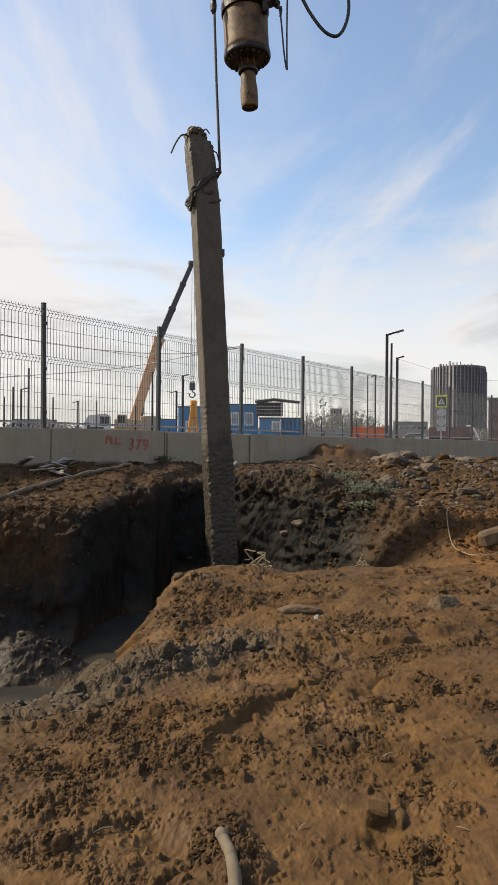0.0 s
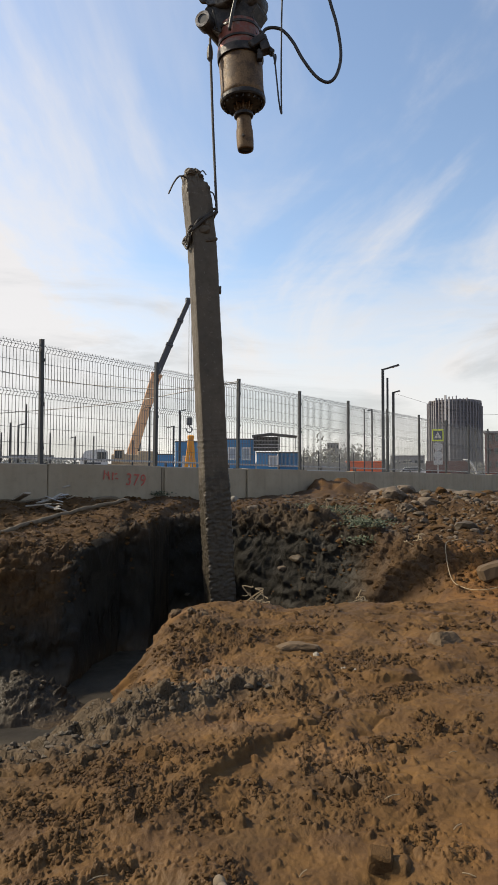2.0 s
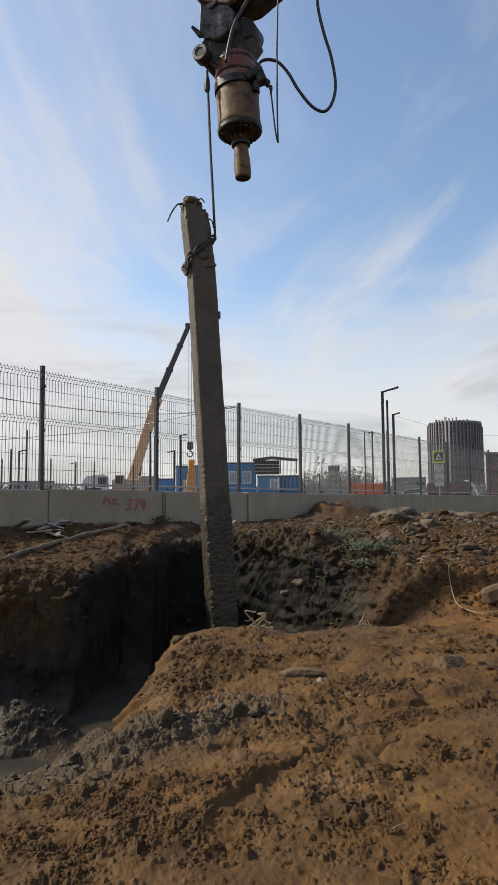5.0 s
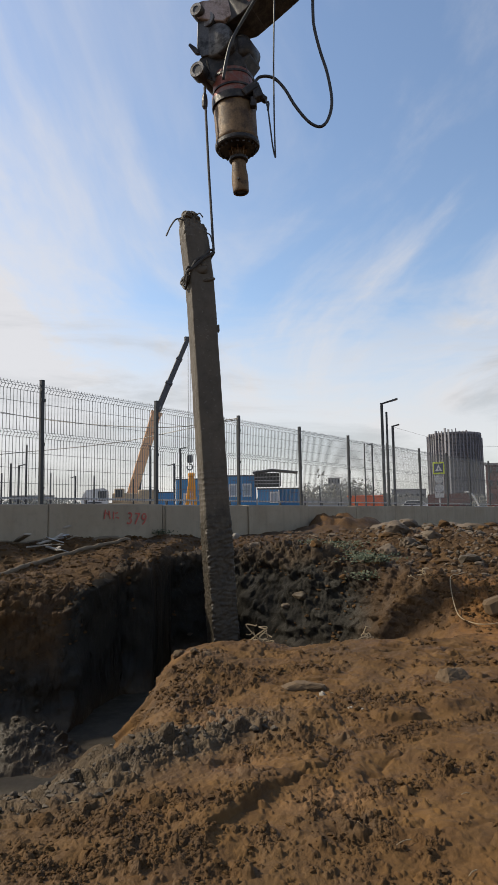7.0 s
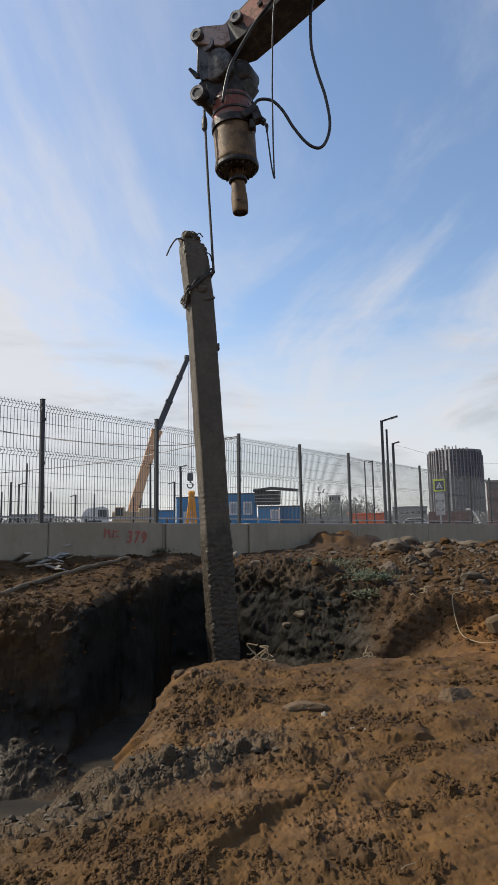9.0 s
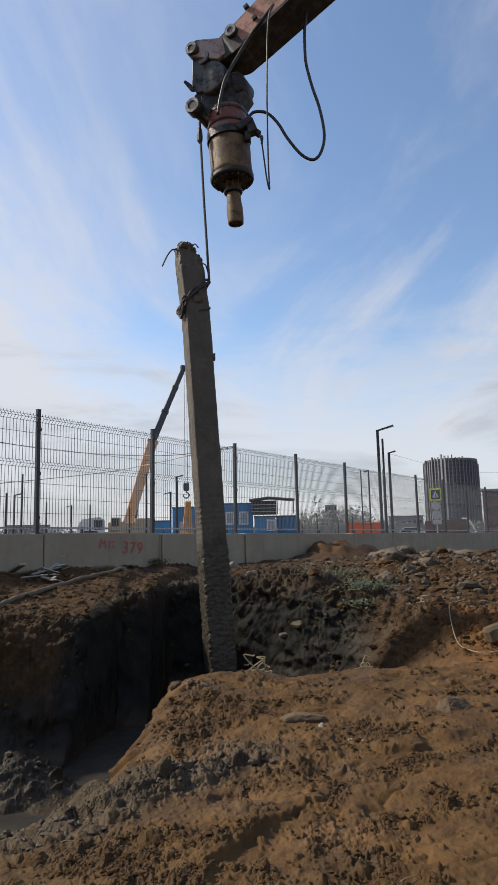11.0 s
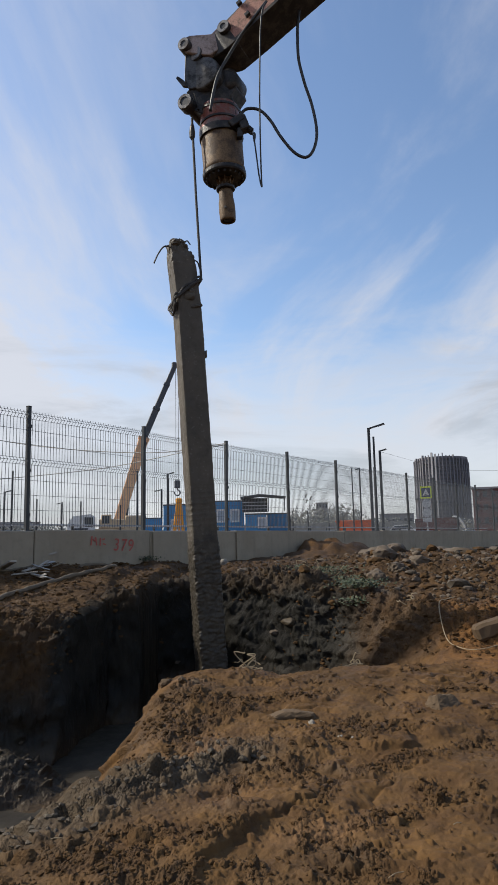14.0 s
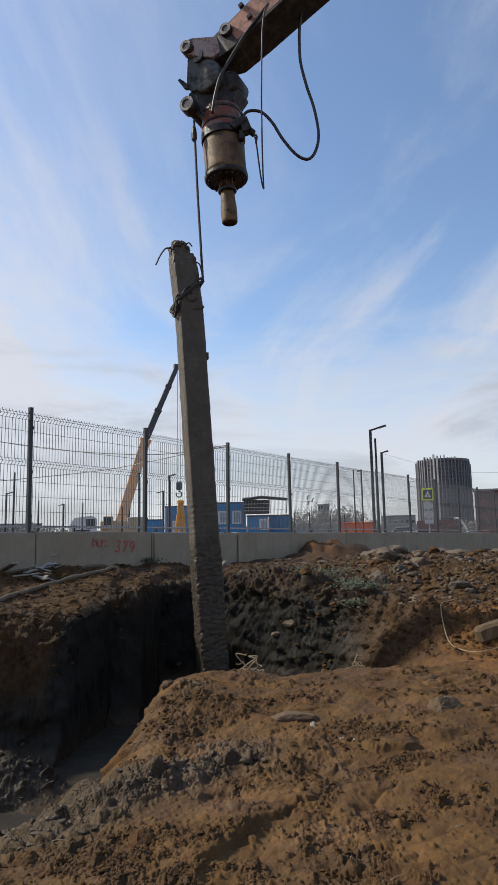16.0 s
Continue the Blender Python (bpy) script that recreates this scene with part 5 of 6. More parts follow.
def yellow_frame():
    """A folded yellow lifting leg standing beside the cabins."""
    d = 50
    root = thing("loader_crane", upright(-4.85, d), "yellow folded knuckle boom standing upright", "loader crane")
    top = 1.6 + d * math.tan(radians(3.45)) - FAR_Z
    for x0, x1, w in ((-0.42, -0.05, 0.26), (0.40, 0.10, 0.24), (0.05, 0.0, 0.14)):
        m, n = frame_of((x0, 0, 0), (x1, 0, top))
        bm = bmesh.new()
        box(bm, (0, 0, n / 2), (w, w, n), m, bevel=0.04)
        part("leg", bm, LOADER_YELLOW, root)
    bm = bmesh.new()
    box(bm, (0.02, 0, top), (0.5, 0.4, 0.36), bevel=0.08)
    part("knuckle", bm, LOADER_YELLOW, root)
    bm = bmesh.new()
    box(bm, (0, 0, top * 0.42), (0.5, 0.3, 0.16), bevel=0.04)
    part("brace", bm, LOADER_YELLOW, root)


yellow_frame()


def site_cabin(az0, az1, el, d, windows=(), z0=0.0, deep=2.4):
    az = (az0 + az1) / 2
    w = 2 * d * math.tan(radians((az1 - az0) / 2))
    h = 1.6 + d * math.tan(radians(el)) - FAR_Z - z0
    root = thing("site_cabin", upright(az, d, FAR_Z + z0), "blue steel site cabin behind the fence", "cabin", "blue site cabins")
    bm = bmesh.new()
    box(bm, (0, deep / 2, h / 2), (w, deep, h), bevel=0.03)
    part("wall", bm, BLUE_PAINT, root)
    n = max(3, int(w / 0.3))
    for k in range(n):
        bm = bmesh.new()
        box(bm, (-w / 2 + (k + 0.5) * w / n, -0.015, h / 2), (w / n * 0.5, 0.03, h - 0.3))
        part("corrugation", bm, BLUE_PAINT, root)
    bm = bmesh.new()
    box(bm, (0, deep / 2, h + 0.04), (w + 0.1, deep + 0.1, 0.10), bevel=0.02)
    part("roof", bm, CRANE_GREY, root)
    for x, z, ww, hh in windows:
        bm = bmesh.new()
        for dx, dz, sx, sz in ((-ww / 2, 0, 0.13, hh + 0.13), (ww / 2, 0, 0.13, hh + 0.13), (0, -hh / 2, ww, 0.13), (0, hh / 2, ww, 0.13)):
            box(bm, (x * w + dx, -0.05, z + dz), (sx, 0.06, sz))
        win = part("window", bm, WHITE_PAINT, root)
        bm = bmesh.new()
        box(bm, (x * w, -0.04, z), (ww, 0.02, hh))
        part("pane", bm, LIT_PANE, win)


site_cabin(-7.7, -6.3, 1.95, 60)
site_cabin(-6.15, -3.6, 3.05, 58, ((-0.1, 1.5, 0.7, 0.9),))
site_cabin(-1.9, 0.75, 3.3, 52, ((-0.25, 2.0, 0.6, 0.9), (0.2, 2.0, 0.6, 0.9)))
site_cabin(0.85, 2.65, 2.15, 49, ((0.30, 1.35, 0.6, 0.7),))
site_cabin(2.70, 4.60, 2.15, 51)


def canopy():
    d = 50
    root = thing("roof_canopy", upright(2.3, d, FAR_Z + 2.15), "dark lean-to canopy above the cabins", "canopy")
    # a solid near-black box stands in for the shade under the roof
    bm = bmesh.new()
    box(bm, (-0.55, 1.0, 0.56), (1.9, 1.6, 1.0), bevel=0.03)
    part("shade_box", bm, CANOPY_SHADE, root)
    bm = bmesh.new()
    prism(bm, [(-1.6, 1.10), (-0.2, 1.28), (1.75, 1.08), (1.75, 1.02), (-0.2, 1.20), (-1.6, 1.02)], 2.4)
    part("roof_sheet", bm, CRANE_GREY, root)
    for x in (-1.45, 0.45, 1.65):
        bm = bmesh.new()
        box(bm, (x, -0.9, 0.52), (0.07, 0.07, 1.04))
        part("leg", bm, CRANE_GREY, root)
    for z in (0.2, 0.45, 0.7):
        bm = bmesh.new()
        box(bm, (-0.5, -0.92, z), (1.9, 0.04, 0.04))
        part("rail", bm, SIGN_GREY, root)


canopy()


def skip():
    d = 46
    root = thing("orange_skip", upright(10.2, d), "bright orange steel skip with sloping ends", "skip")
    bm = bmesh.new()
    prism(bm, [(-1.15, 0.15), (1.15, 0.15), (1.15, 1.20), (-1.30, 1.20)], 1.8)
    body = part("body", bm, ORANGE, root)
    bm = bmesh.new()
    box(bm, (-0.08, 0, 1.22), (2.56, 1.95, 0.09), bevel=0.02)
    part("rim", bm, ORANGE, root)
    for x in (-0.6, 0.0, 0.6):
        bm = bmesh.new()
        box(bm, (x, -0.92, 0.68), (0.07, 0.05, 1.0))
        part("rib", bm, ORANGE, body)
    for x in (-0.8, 0.8):
        bm = bmesh.new()
        box(bm, (x, 0, 0.075), (0.16, 1.6, 0.15))
        part("skid", bm, CRANE_GREY, root)


skip()


def crossing_sign():
    d = 44
    c = 1.6 + d * math.tan(radians(3.62)) - FAR_Z
    root = thing("crossing_sign", upright(16.08, d), "pedestrian crossing sign on a yellow-green board with round signs below", "road sign")
    bm = bmesh.new()
    lathe(bm, [(0.04, 0), (0.04, c)], None, 10)
    part("pole", bm, GALV, root)
    bm = bmesh.new()
    box(bm, (0, -0.05, c), (0.72, 0.02, 0.78), bevel=0.008)
    board = part("board", bm, SIGN_YELLOW, root, "fluorescent yellow-green board")
    bm = bmesh.new()
    box(bm, (0, -0.066, c), (0.54, 0.006, 0.58))
    part("field", bm, SIGN_BLUE, board)
    bm = bmesh.new()
    prism(bm, [(-0.21, -0.19), (0.21, -0.19), (0.0, 0.22)], 0.006, Matrix.Translation((0, -0.074, c)))
    part("triangle", bm, WHITE_PAINT, board)
    bm = bmesh.new()
    box(bm, (0.0, -0.081, c - 0.04), (0.05, 0.006, 0.16))
    box(bm, (0.0, -0.081, c - 0.12), (0.14, 0.006, 0.04))
    part("symbol", bm, SIGN_BLUE, board)
    for dz in (-0.70, -1.28):
        bm = bmesh.new()
        m, n = frame_of((0, -0.04, c + dz), (0, -0.06, c + dz))
        lathe(bm, [(0.28, 0), (0.28, n)], m, 24)
        part("round_sign", bm, SIGN_GREY, root, "grey back of a round sign")
    bm = bmesh.new()
    box(bm, (0, -0.05, c - 1.75), (0.55, 0.02, 0.28), bevel=0.006)
    part("plate", bm, SIGN_GREY, root)


crossing_sign()


def car(az, d, colour, label, length=4.2, turn=0.0):
    root = thing("car", upright(az, d, FAR_Z, turn), label, "car")
    k = length / 4.2
    bm = bmesh.new()
    prism(bm, [(-2.1 * k, 0.30), (-2.1 * k, 0.72), (-1.25 * k, 0.85), (-0.75 * k, 1.38), (0.85 * k, 1.42), (1.45 * k, 0.92), (2.1 * k, 0.85), (2.1 * k, 0.30)], 1.7)
    bmesh.ops.bevel(bm, geom=list(bm.edges), offset=0.05, segments=2, affect="EDGES")
    part("body", bm, colour, root)
    bm = bmesh.new()
    prism(bm, [(-1.1 * k, 0.88), (-0.70 * k, 1.30), (0.80 * k, 1.34), (1.25 * k, 0.93)], 1.72)
    part("windows", bm, GLASS, root)
    for x in (-1.3 * k, 1.3 * k):
        for y in (-0.78, 0.78):
            bm = bmesh.new()
            rod(bm, (x, y - 0.1, 0.32), (x, y + 0.1, 0.32), 0.32, seg=16)
            w = part("wheel", bm, RUBBER, root)
            bm = bmesh.new()
            rod(bm, (x, y - 0.11, 0.32), (x, y + 0.11, 0.32), 0.18, seg=12)
            part("rim", bm, GALV, w)


car(13.95, 75, WHITE_PAINT, "white parked car seen through the fence")
car(7.9, 80, WHITE_PAINT, "white parked car seen through the fence")
car(-15.0, 70, WHITE_PAINT, "white parked car seen through the fence")


def dump_body(az, d):
    root = thing("dump_truck", upright(az, d), "dull maroon tipper truck body behind the wall", "truck")
    bm = bmesh.new()
    prism(bm, [(-1.6, 0.5), (1.2, 0.5), (1.6, 0.9), (1.2, 1.45), (-1.6, 1.40)], 2.0)
    part("body", bm, BROWN_WALL, root)
    bm = bmesh.new()
    tube(bm, smooth_line([(1.0, -1, 1.5), (1.4, -1, 1.45), (1.75, -1, 1.0), (1.95, -1, 0.5)], 6), 0.07, 8)
    part("mudguard", bm, WHITE_PAINT, root)
    for x in (-1.0, 1.0):
        bm = bmesh.new()
        rod(bm, (x, -1.0, 0.42), (x, -0.7, 0.42), 0.42, seg=16)
        part("wheel", bm, RUBBER, root)


dump_body(16.9, 52)


def tower():
    """A many-sided grey tower block with pale fins and a stepped crown."""
    d = 400
    root = thing("tower_block", upright(17.43, d, 0), "tall grey curved tower block under a hazy sky", "building")
    top = 1.6 + d * math.tan(radians(6.2))
    R, seg = 15.0, 24
    bm = bmesh.new()
    lathe(bm, [(R - 0.8, 0), (R - 0.8, top)], None, seg)
    part("core", bm, TOWER_DARK, root)
    bm = bmesh.new()
    lathe(bm, [(R - 0.8, top), (R - 0.2, top), (R - 0.2, top + 1.0), (R - 0.8, top + 1.0)], None, seg)
    part("parapet", bm, TOWER_WALL, root)
    floors = 21
    fh = top / floors
    for f in range(floors + 1):
        bm = bmesh.new()
        lathe(bm, [(R - 0.9, f * fh - 0.45), (R - 0.25, f * fh - 0.45), (R - 0.25, f * fh + 0.45), (R - 0.9, f * fh + 0.45)], None, seg)
        part("floor_band", bm, TOWER_WALL, root)
    for k in range(48):
        t = 2 * math.pi * (k + 0.5) / 48
        turn = (math.degrees(t) - 256 + 180) % 360 - 180
        if abs(turn) > 125:
            continue
        corner = abs(turn) < 5
        extra = 3.4 - 0.55 * (abs(turn) // 11) + (0.9 if k % 3 == 0 else 0)      # the crown steps down from one corner
        bm = bmesh.new()
        m = Matrix.Rotation(t, 4, "Z")
        box(bm, (R - 0.1, 0, (top + extra) / 2 - 0.5), (1.2 if k % 3 == 0 or corner else 0.7, 0.9 if corner else 0.55, top + extra - 1), m)
        part("fin", bm, TOWER_LIGHT if corner else TOWER_WALL, root)


tower()


def block(name, az0, az1, el, d, material, label, rows=0, cols=0):
    az = (az0 + az1) / 2
    w = 2 * d * math.tan(radians((az1 - az0) / 2))
    h = 1.6 + d * math.tan(radians(el))
    root = thing(name, upright(az, d, 0), label, "building")
    bm = bmesh.new()
    box(bm, (0, 8, h / 2), (w, 16, h), bevel=0.1)
    part("wall", bm, material, root)
    bm = bmesh.new()
    box(bm, (0, 8, h + 0.2), (w + 0.6, 16.6, 0.5))
    part("roof", bm, TOWER_WALL, root)
    for r in range(rows):
        for c in range(cols):
            bm = bmesh.new()
            box(bm, (-w / 2 + (c + 0.5) * w / cols, -0.05, h * (r + 0.6) / rows), (w / cols * 0.5, 0.3, h / rows * 0.45))
            part("window", bm, GLASS, root)


block("brown_building", 19.75, 25.5, 3.75, 190, BROWN_WALL, "low dark maroon brick building", 4, 9)
block("far_apartment_house", 6.9, 7.9, 3.0, 520, FAR_WALL, "distant pale apartment block", 5, 4)
block("far_apartment_house", 12.2, 15.0, 1.9, 500, FAR_WALL, "distant grey warehouse on the horizon", 1, 6)
block("far_apartment_house", -19.5, -16.2, 1.75, 420, FAR_WALL, "distant grey warehouse on the horizon", 1, 8)


def site_fence():
    """A sheet fence across the far side of the road."""
    d = 78
    root = thing("site_fence", upright(7.0, d), "pale corrugated site fence far behind the road", "fence")
    for k in range(12):
        bm = bmesh.new()
        x = (k - 4) * 2.0
        box(bm, (x, 0, 0.95), (1.94, 0.05, 1.9), bevel=0.01)
        sheet = part("sheet", bm, FENCE_BEIGE, root)
        for i in range(6):
            bm = bmesh.new()
            box(bm, (x - 0.8 + i * 0.32, -0.04, 0.95), (0.14, 0.05, 1.86))
            part("rib", bm, FENCE_BEIGE, sheet)


site_fence()


def far_trees():
    """A line of bare thickets on the horizon."""
    rng = random.Random(7)
    bm = bmesh.new()
    for k in range(800):
        az = rng.uniform(-24, 26)
        d = rng.uniform(240, 330)
        if -12 < az < 4 and rng.random() < 0.5:
            continue
        env = 2.2 + 1.6 * noise.noise(Vector((az * 0.35, 3.3, 0))) + 1.1 * noise.noise(Vector((az * 1.7, 9.1, 0)))
        env += 3.6 * math.exp(-((az - 7) / 3.5) ** 2)
        h = max(1.2, env) * rng.uniform(0.7, 1.15) * 2.5
        c = bearing(az, d, FAR_Z)
        for i in range(55):
            x, z = rng.gauss(0, 1.6), rng.uniform(0.1, 1.0) * h
            s = rng.uniform(0.18, 0.45) * (1.25 - z / h * 0.6)
            p = c + Vector((x, rng.uniform(-1, 1), z))
            v = [bm.verts.new(p + Vector((rng.gauss(0, s), rng.gauss(0, s), rng.gauss(0, s * 1.2)))) for _ in range(4)]
            for f in ((0, 1, 2), (0, 2, 3), (0, 1, 3), (1, 2, 3)):
                bm.faces.new([v[i] for i in f])
        v = [bm.verts.new(c + Vector(o)) for o in ((-0.15, 0, -0.5), (0.15, 0, -0.5), (0, 0, h))]
        bm.faces.new(v)
    single("far_woods", bm, FAR_LEAF, Matrix(), "hazy line of bare trees on the horizon", "trees", kind="stuff")


far_trees()


# ---- loose things on the ground ----
def ground_at(az, d, lift=0.0):
    p = bearing(az, d, 0)
    p.z = height(p.x, p.y) + lift
    return p


def on_ground(name, bm_fn, material, az, d, label, category, group="", sink=0.0, smooth=False):
    bm = bmesh.new()
    bm_fn(bm)
    return single(name, bm, material, Matrix.Translation(ground_at(az, d, -sink)), label, category, group, smooth=smooth)


def stones():
    big = ((4.2, 5.18, (0.17, 0.11, 0.08), DIRTY_STONE, "rounded mud-coated boulder half sunk in the soil"), (16.2, 5.42, (0.19, 0.13, 0.085), DIRTY_STONE, "broken mud-coated boulder with a pale top"),
           (5.97, 5.05, (0.03, 0.022, 0.025), PALE_STONE, "small white stone in the soil"), (5.4, 4.95, (0.018, 0.015, 0.018), PALE_STONE, "small white stone in the soil"),
           (9.2, 4.65, (0.03, 0.022, 0.015), PALE_STONE, "small white stone in the soil"), (8.2, 4.7, (0.02, 0.02, 0.015), PALE_STONE, "small white stone in the soil"),
           (8.3, 8.6, (0.08, 0.06, 0.05), CLOD, "grey stone at the foot of the bank"), (0.6, 10.6, (0.13, 0.10, 0.09), RUBBLE, "grey stone on the rim of the pit"),
           (-5.9, 6.02, (0.06, 0.05, 0.045), DIRTY_STONE, "pale stone in the lip of the mound"), (-4.7, 5.96, (0.05, 0.04, 0.035), DIRTY_STONE, "pale stone in the lip of the mound"), (-3.7, 5.95, (0.05, 0.035, 0.03), DIRTY_STONE, "pale stone in the lip of the mound"),
           (-8.1, 3.45, (0.06, 0.055, 0.05), CLOD, "round ball of brown mud on the soil"), (-16.7, 3.45, (0.07, 0.05, 0.035), CLOD, "wet brown lump of mud on the soil"),
           (-1.2, 12.6, (0.12, 0.10, 0.08), PALE_STONE, "pale stone below the wall"))
    for k, (az, d, s, m, label) in enumerate(big):
        on_ground("stone", lambda bm: lump(bm, (0, 0, s[2] * 0.2), s, k * 1.7 + 1, 4 if k < 2 else 3, 0.25 if k < 2 else 0.6, k * 0.9), m, az, d, label, "stone", "loose stones", 0.035 if k < 2 else 0.01)
    rng = random.Random(3)
    for k in range(110):                                      # broken concrete along the top of the bank
        az = rng.uniform(11, 22) if k > 25 else rng.uniform(3, 12)
        d = rng.uniform(9.0, 14.5)
        s = rng.uniform(0.03, 0.09) * (1.5 if rng.random() < 0.15 else 1)
        on_ground("rubble", lambda bm: lump(bm, (0, 0, s * 0.3), (s * rng.uniform(0.9, 1.6), s, s * rng.uniform(0.5, 0.8)), k + 0.3, 2, 0.7, rng.uniform(0, 6)), (RUBBLE, CLOD, CLOD, CLAY_CLOD, RUBBLE, CLOD, CLAY_CLOD)[k % 7], az, d, "broken lump of muddy rubble on the bank", "rubble", "rubble on the bank")
    for az, d, s in ((11.9, 13.2, (0.36, 0.22, 0.11)), (13.5, 12.8, (0.28, 0.2, 0.10)), (12.6, 11.6, (0.22, 0.18, 0.14)), (11.7, 10.1, (0.15, 0.12, 0.13)), (13.4, 10.6, (0.18, 0.12, 0.10)), (15.2, 11.2, (0.2, 0.14, 0.09)), (16.8, 14.0, (0.35, 0.2, 0.10)), (18.3, 12.5, (0.30, 0.2, 0.09))):
        on_ground("slab_fragment", lambda bm: lump(bm, (0, 0, s[2] * 0.4), s, az, 3, 0.6, az), RUBBLE, az, d, "cracked slab of concrete lying on the bank", "rubble", "rubble on the bank")


stones()


def clods():
    """Crumbs and clods too many to count."""
    rng = random.Random(11)
    for name, material, count, label in (("soil_clods", CLOD, 42000, "crumbled brown soil clods strewn over the ground"), ("clay_clods", CLAY_CLOD, 16000, "sticky grey clay clods along the pit")):
        verts, faces = [], []
        ico = bmesh.new()
        bmesh.ops.create_icosphere(ico, subdivisions=1, radius=1.0)
        bv = np.array([v.co[:] for v in ico.verts])
        bf = np.array([[v.index for v in f.verts] for f in ico.faces])
        ico.free()
        shapes = [np.array([[rng.uniform(0.5, 1.4) for _ in range(3)] for _ in range(12)]) for _ in range(200)]
        px, py, ps = [], [], []
        while len(px) < count:
            az, d = rng.uniform(-24, 24), 2.3 * (13 / 2.3) ** rng.random()
            x, y = d * math.sin(radians(az)), d * math.cos(radians(az))
            px.append(x), py.append(y)
            ps.append(0.0019 * d ** 0.8 * rng.lognormvariate(0, 0.65))
        X, Y = np.array(px), np.array(py)
        h, kinds, bank, fall, calm = land(X, Y)
        z = h + relief(X, Y, h, bank, fall, calm, kinds["crumb"])
        clump = kinds["crumb"]
        for i in range(count):
            clayey = kinds["clay"][i] > 0.45
            if clayey != (name == "clay_clods") or clump[i] < rng.uniform(0.10, 1.0) or calm[i] > 0.3 or (fall[i] > 0.93 and bank[i] < 0.1):
                continue
            s = min(ps[i], 0.0052 * math.hypot(X[i], Y[i]) ** 0.8) * (1.3 if clayey else 1.0)
            a = shapes[i % 200]
            v = bv * a * np.array([s * rng.uniform(0.8, 1.7), s * rng.uniform(0.8, 1.5), s * 0.8])
            c, sn = math.cos(i), math.sin(i)
            v = np.stack([v[:, 0] * c - v[:, 1] * sn, v[:, 0] * sn + v[:, 1] * c, v[:, 2]], 1) + np.array([X[i], Y[i], z[i] + s * 0.25])
            faces.append(bf + 12 * len(verts))
            verts.append(v)
        me = bpy.data.meshes.new(name)
        me.from_pydata(np.concatenate(verts).tolist(), [], np.concatenate(faces).tolist())
        me.materials.append(material)
        tagged(new(name, me), label, "clods", kind="stuff")
    bm = bmesh.new()
    for k in range(900):
        az, d = rng.uniform(3, 23), 8.6 * (14.5 / 8.6) ** rng.random()
        p = bearing(az, d, 0)
        if az < 9 and d < 10.3 or noise.noise(p * 0.8) < rng.uniform(-0.4, 0.2):
            continue
        s = rng.uniform(0.012, 0.045)
        lump(bm, (p.x, p.y, height(p.x, p.y) + s * 0.2), (s * rng.uniform(0.8, 1.6), s, s * 0.7), k + 0.7, 1, 0.7, k)
    single("rubble_crumbs", bm, RUBBLE, Matrix(), "small broken concrete crumbs over the bank", "rubble", kind="stuff")


clods()


def water():
    bm = bmesh.new()
    n = 40
    ring = [bm.verts.new((-1.45 + (1.15 + 0.25 * noise.noise(Vector((math.cos(t) * 2, math.sin(t) * 2, 0)))) * math.cos(t) * 1.1 + 0.35 * math.sin(t), 7.3 + 3.4 * math.sin(t), -0.45)) for t in [2 * math.pi * k / n for k in range(n)]]
    bm.faces.new(ring)
    m = Mat("muddy_water", 0.3, 0, 0.25)
    m.color(m.mix(m.ramp(m.noise(2.5, 4), 0.35, 0.65), (0.054, 0.044, 0.030), (0.036, 0.029, 0.020)))
    m.bump(m.noise(9, 3), 0.01, 0.5)
    m.roughness(m.ramp(m.noise(5, 3), 0.35, 0.7, 0.4, 0.7))
    single("water", bm, m.m, Matrix(), "thin slurry of muddy water on the pit floor", "water", kind="structure")


water()


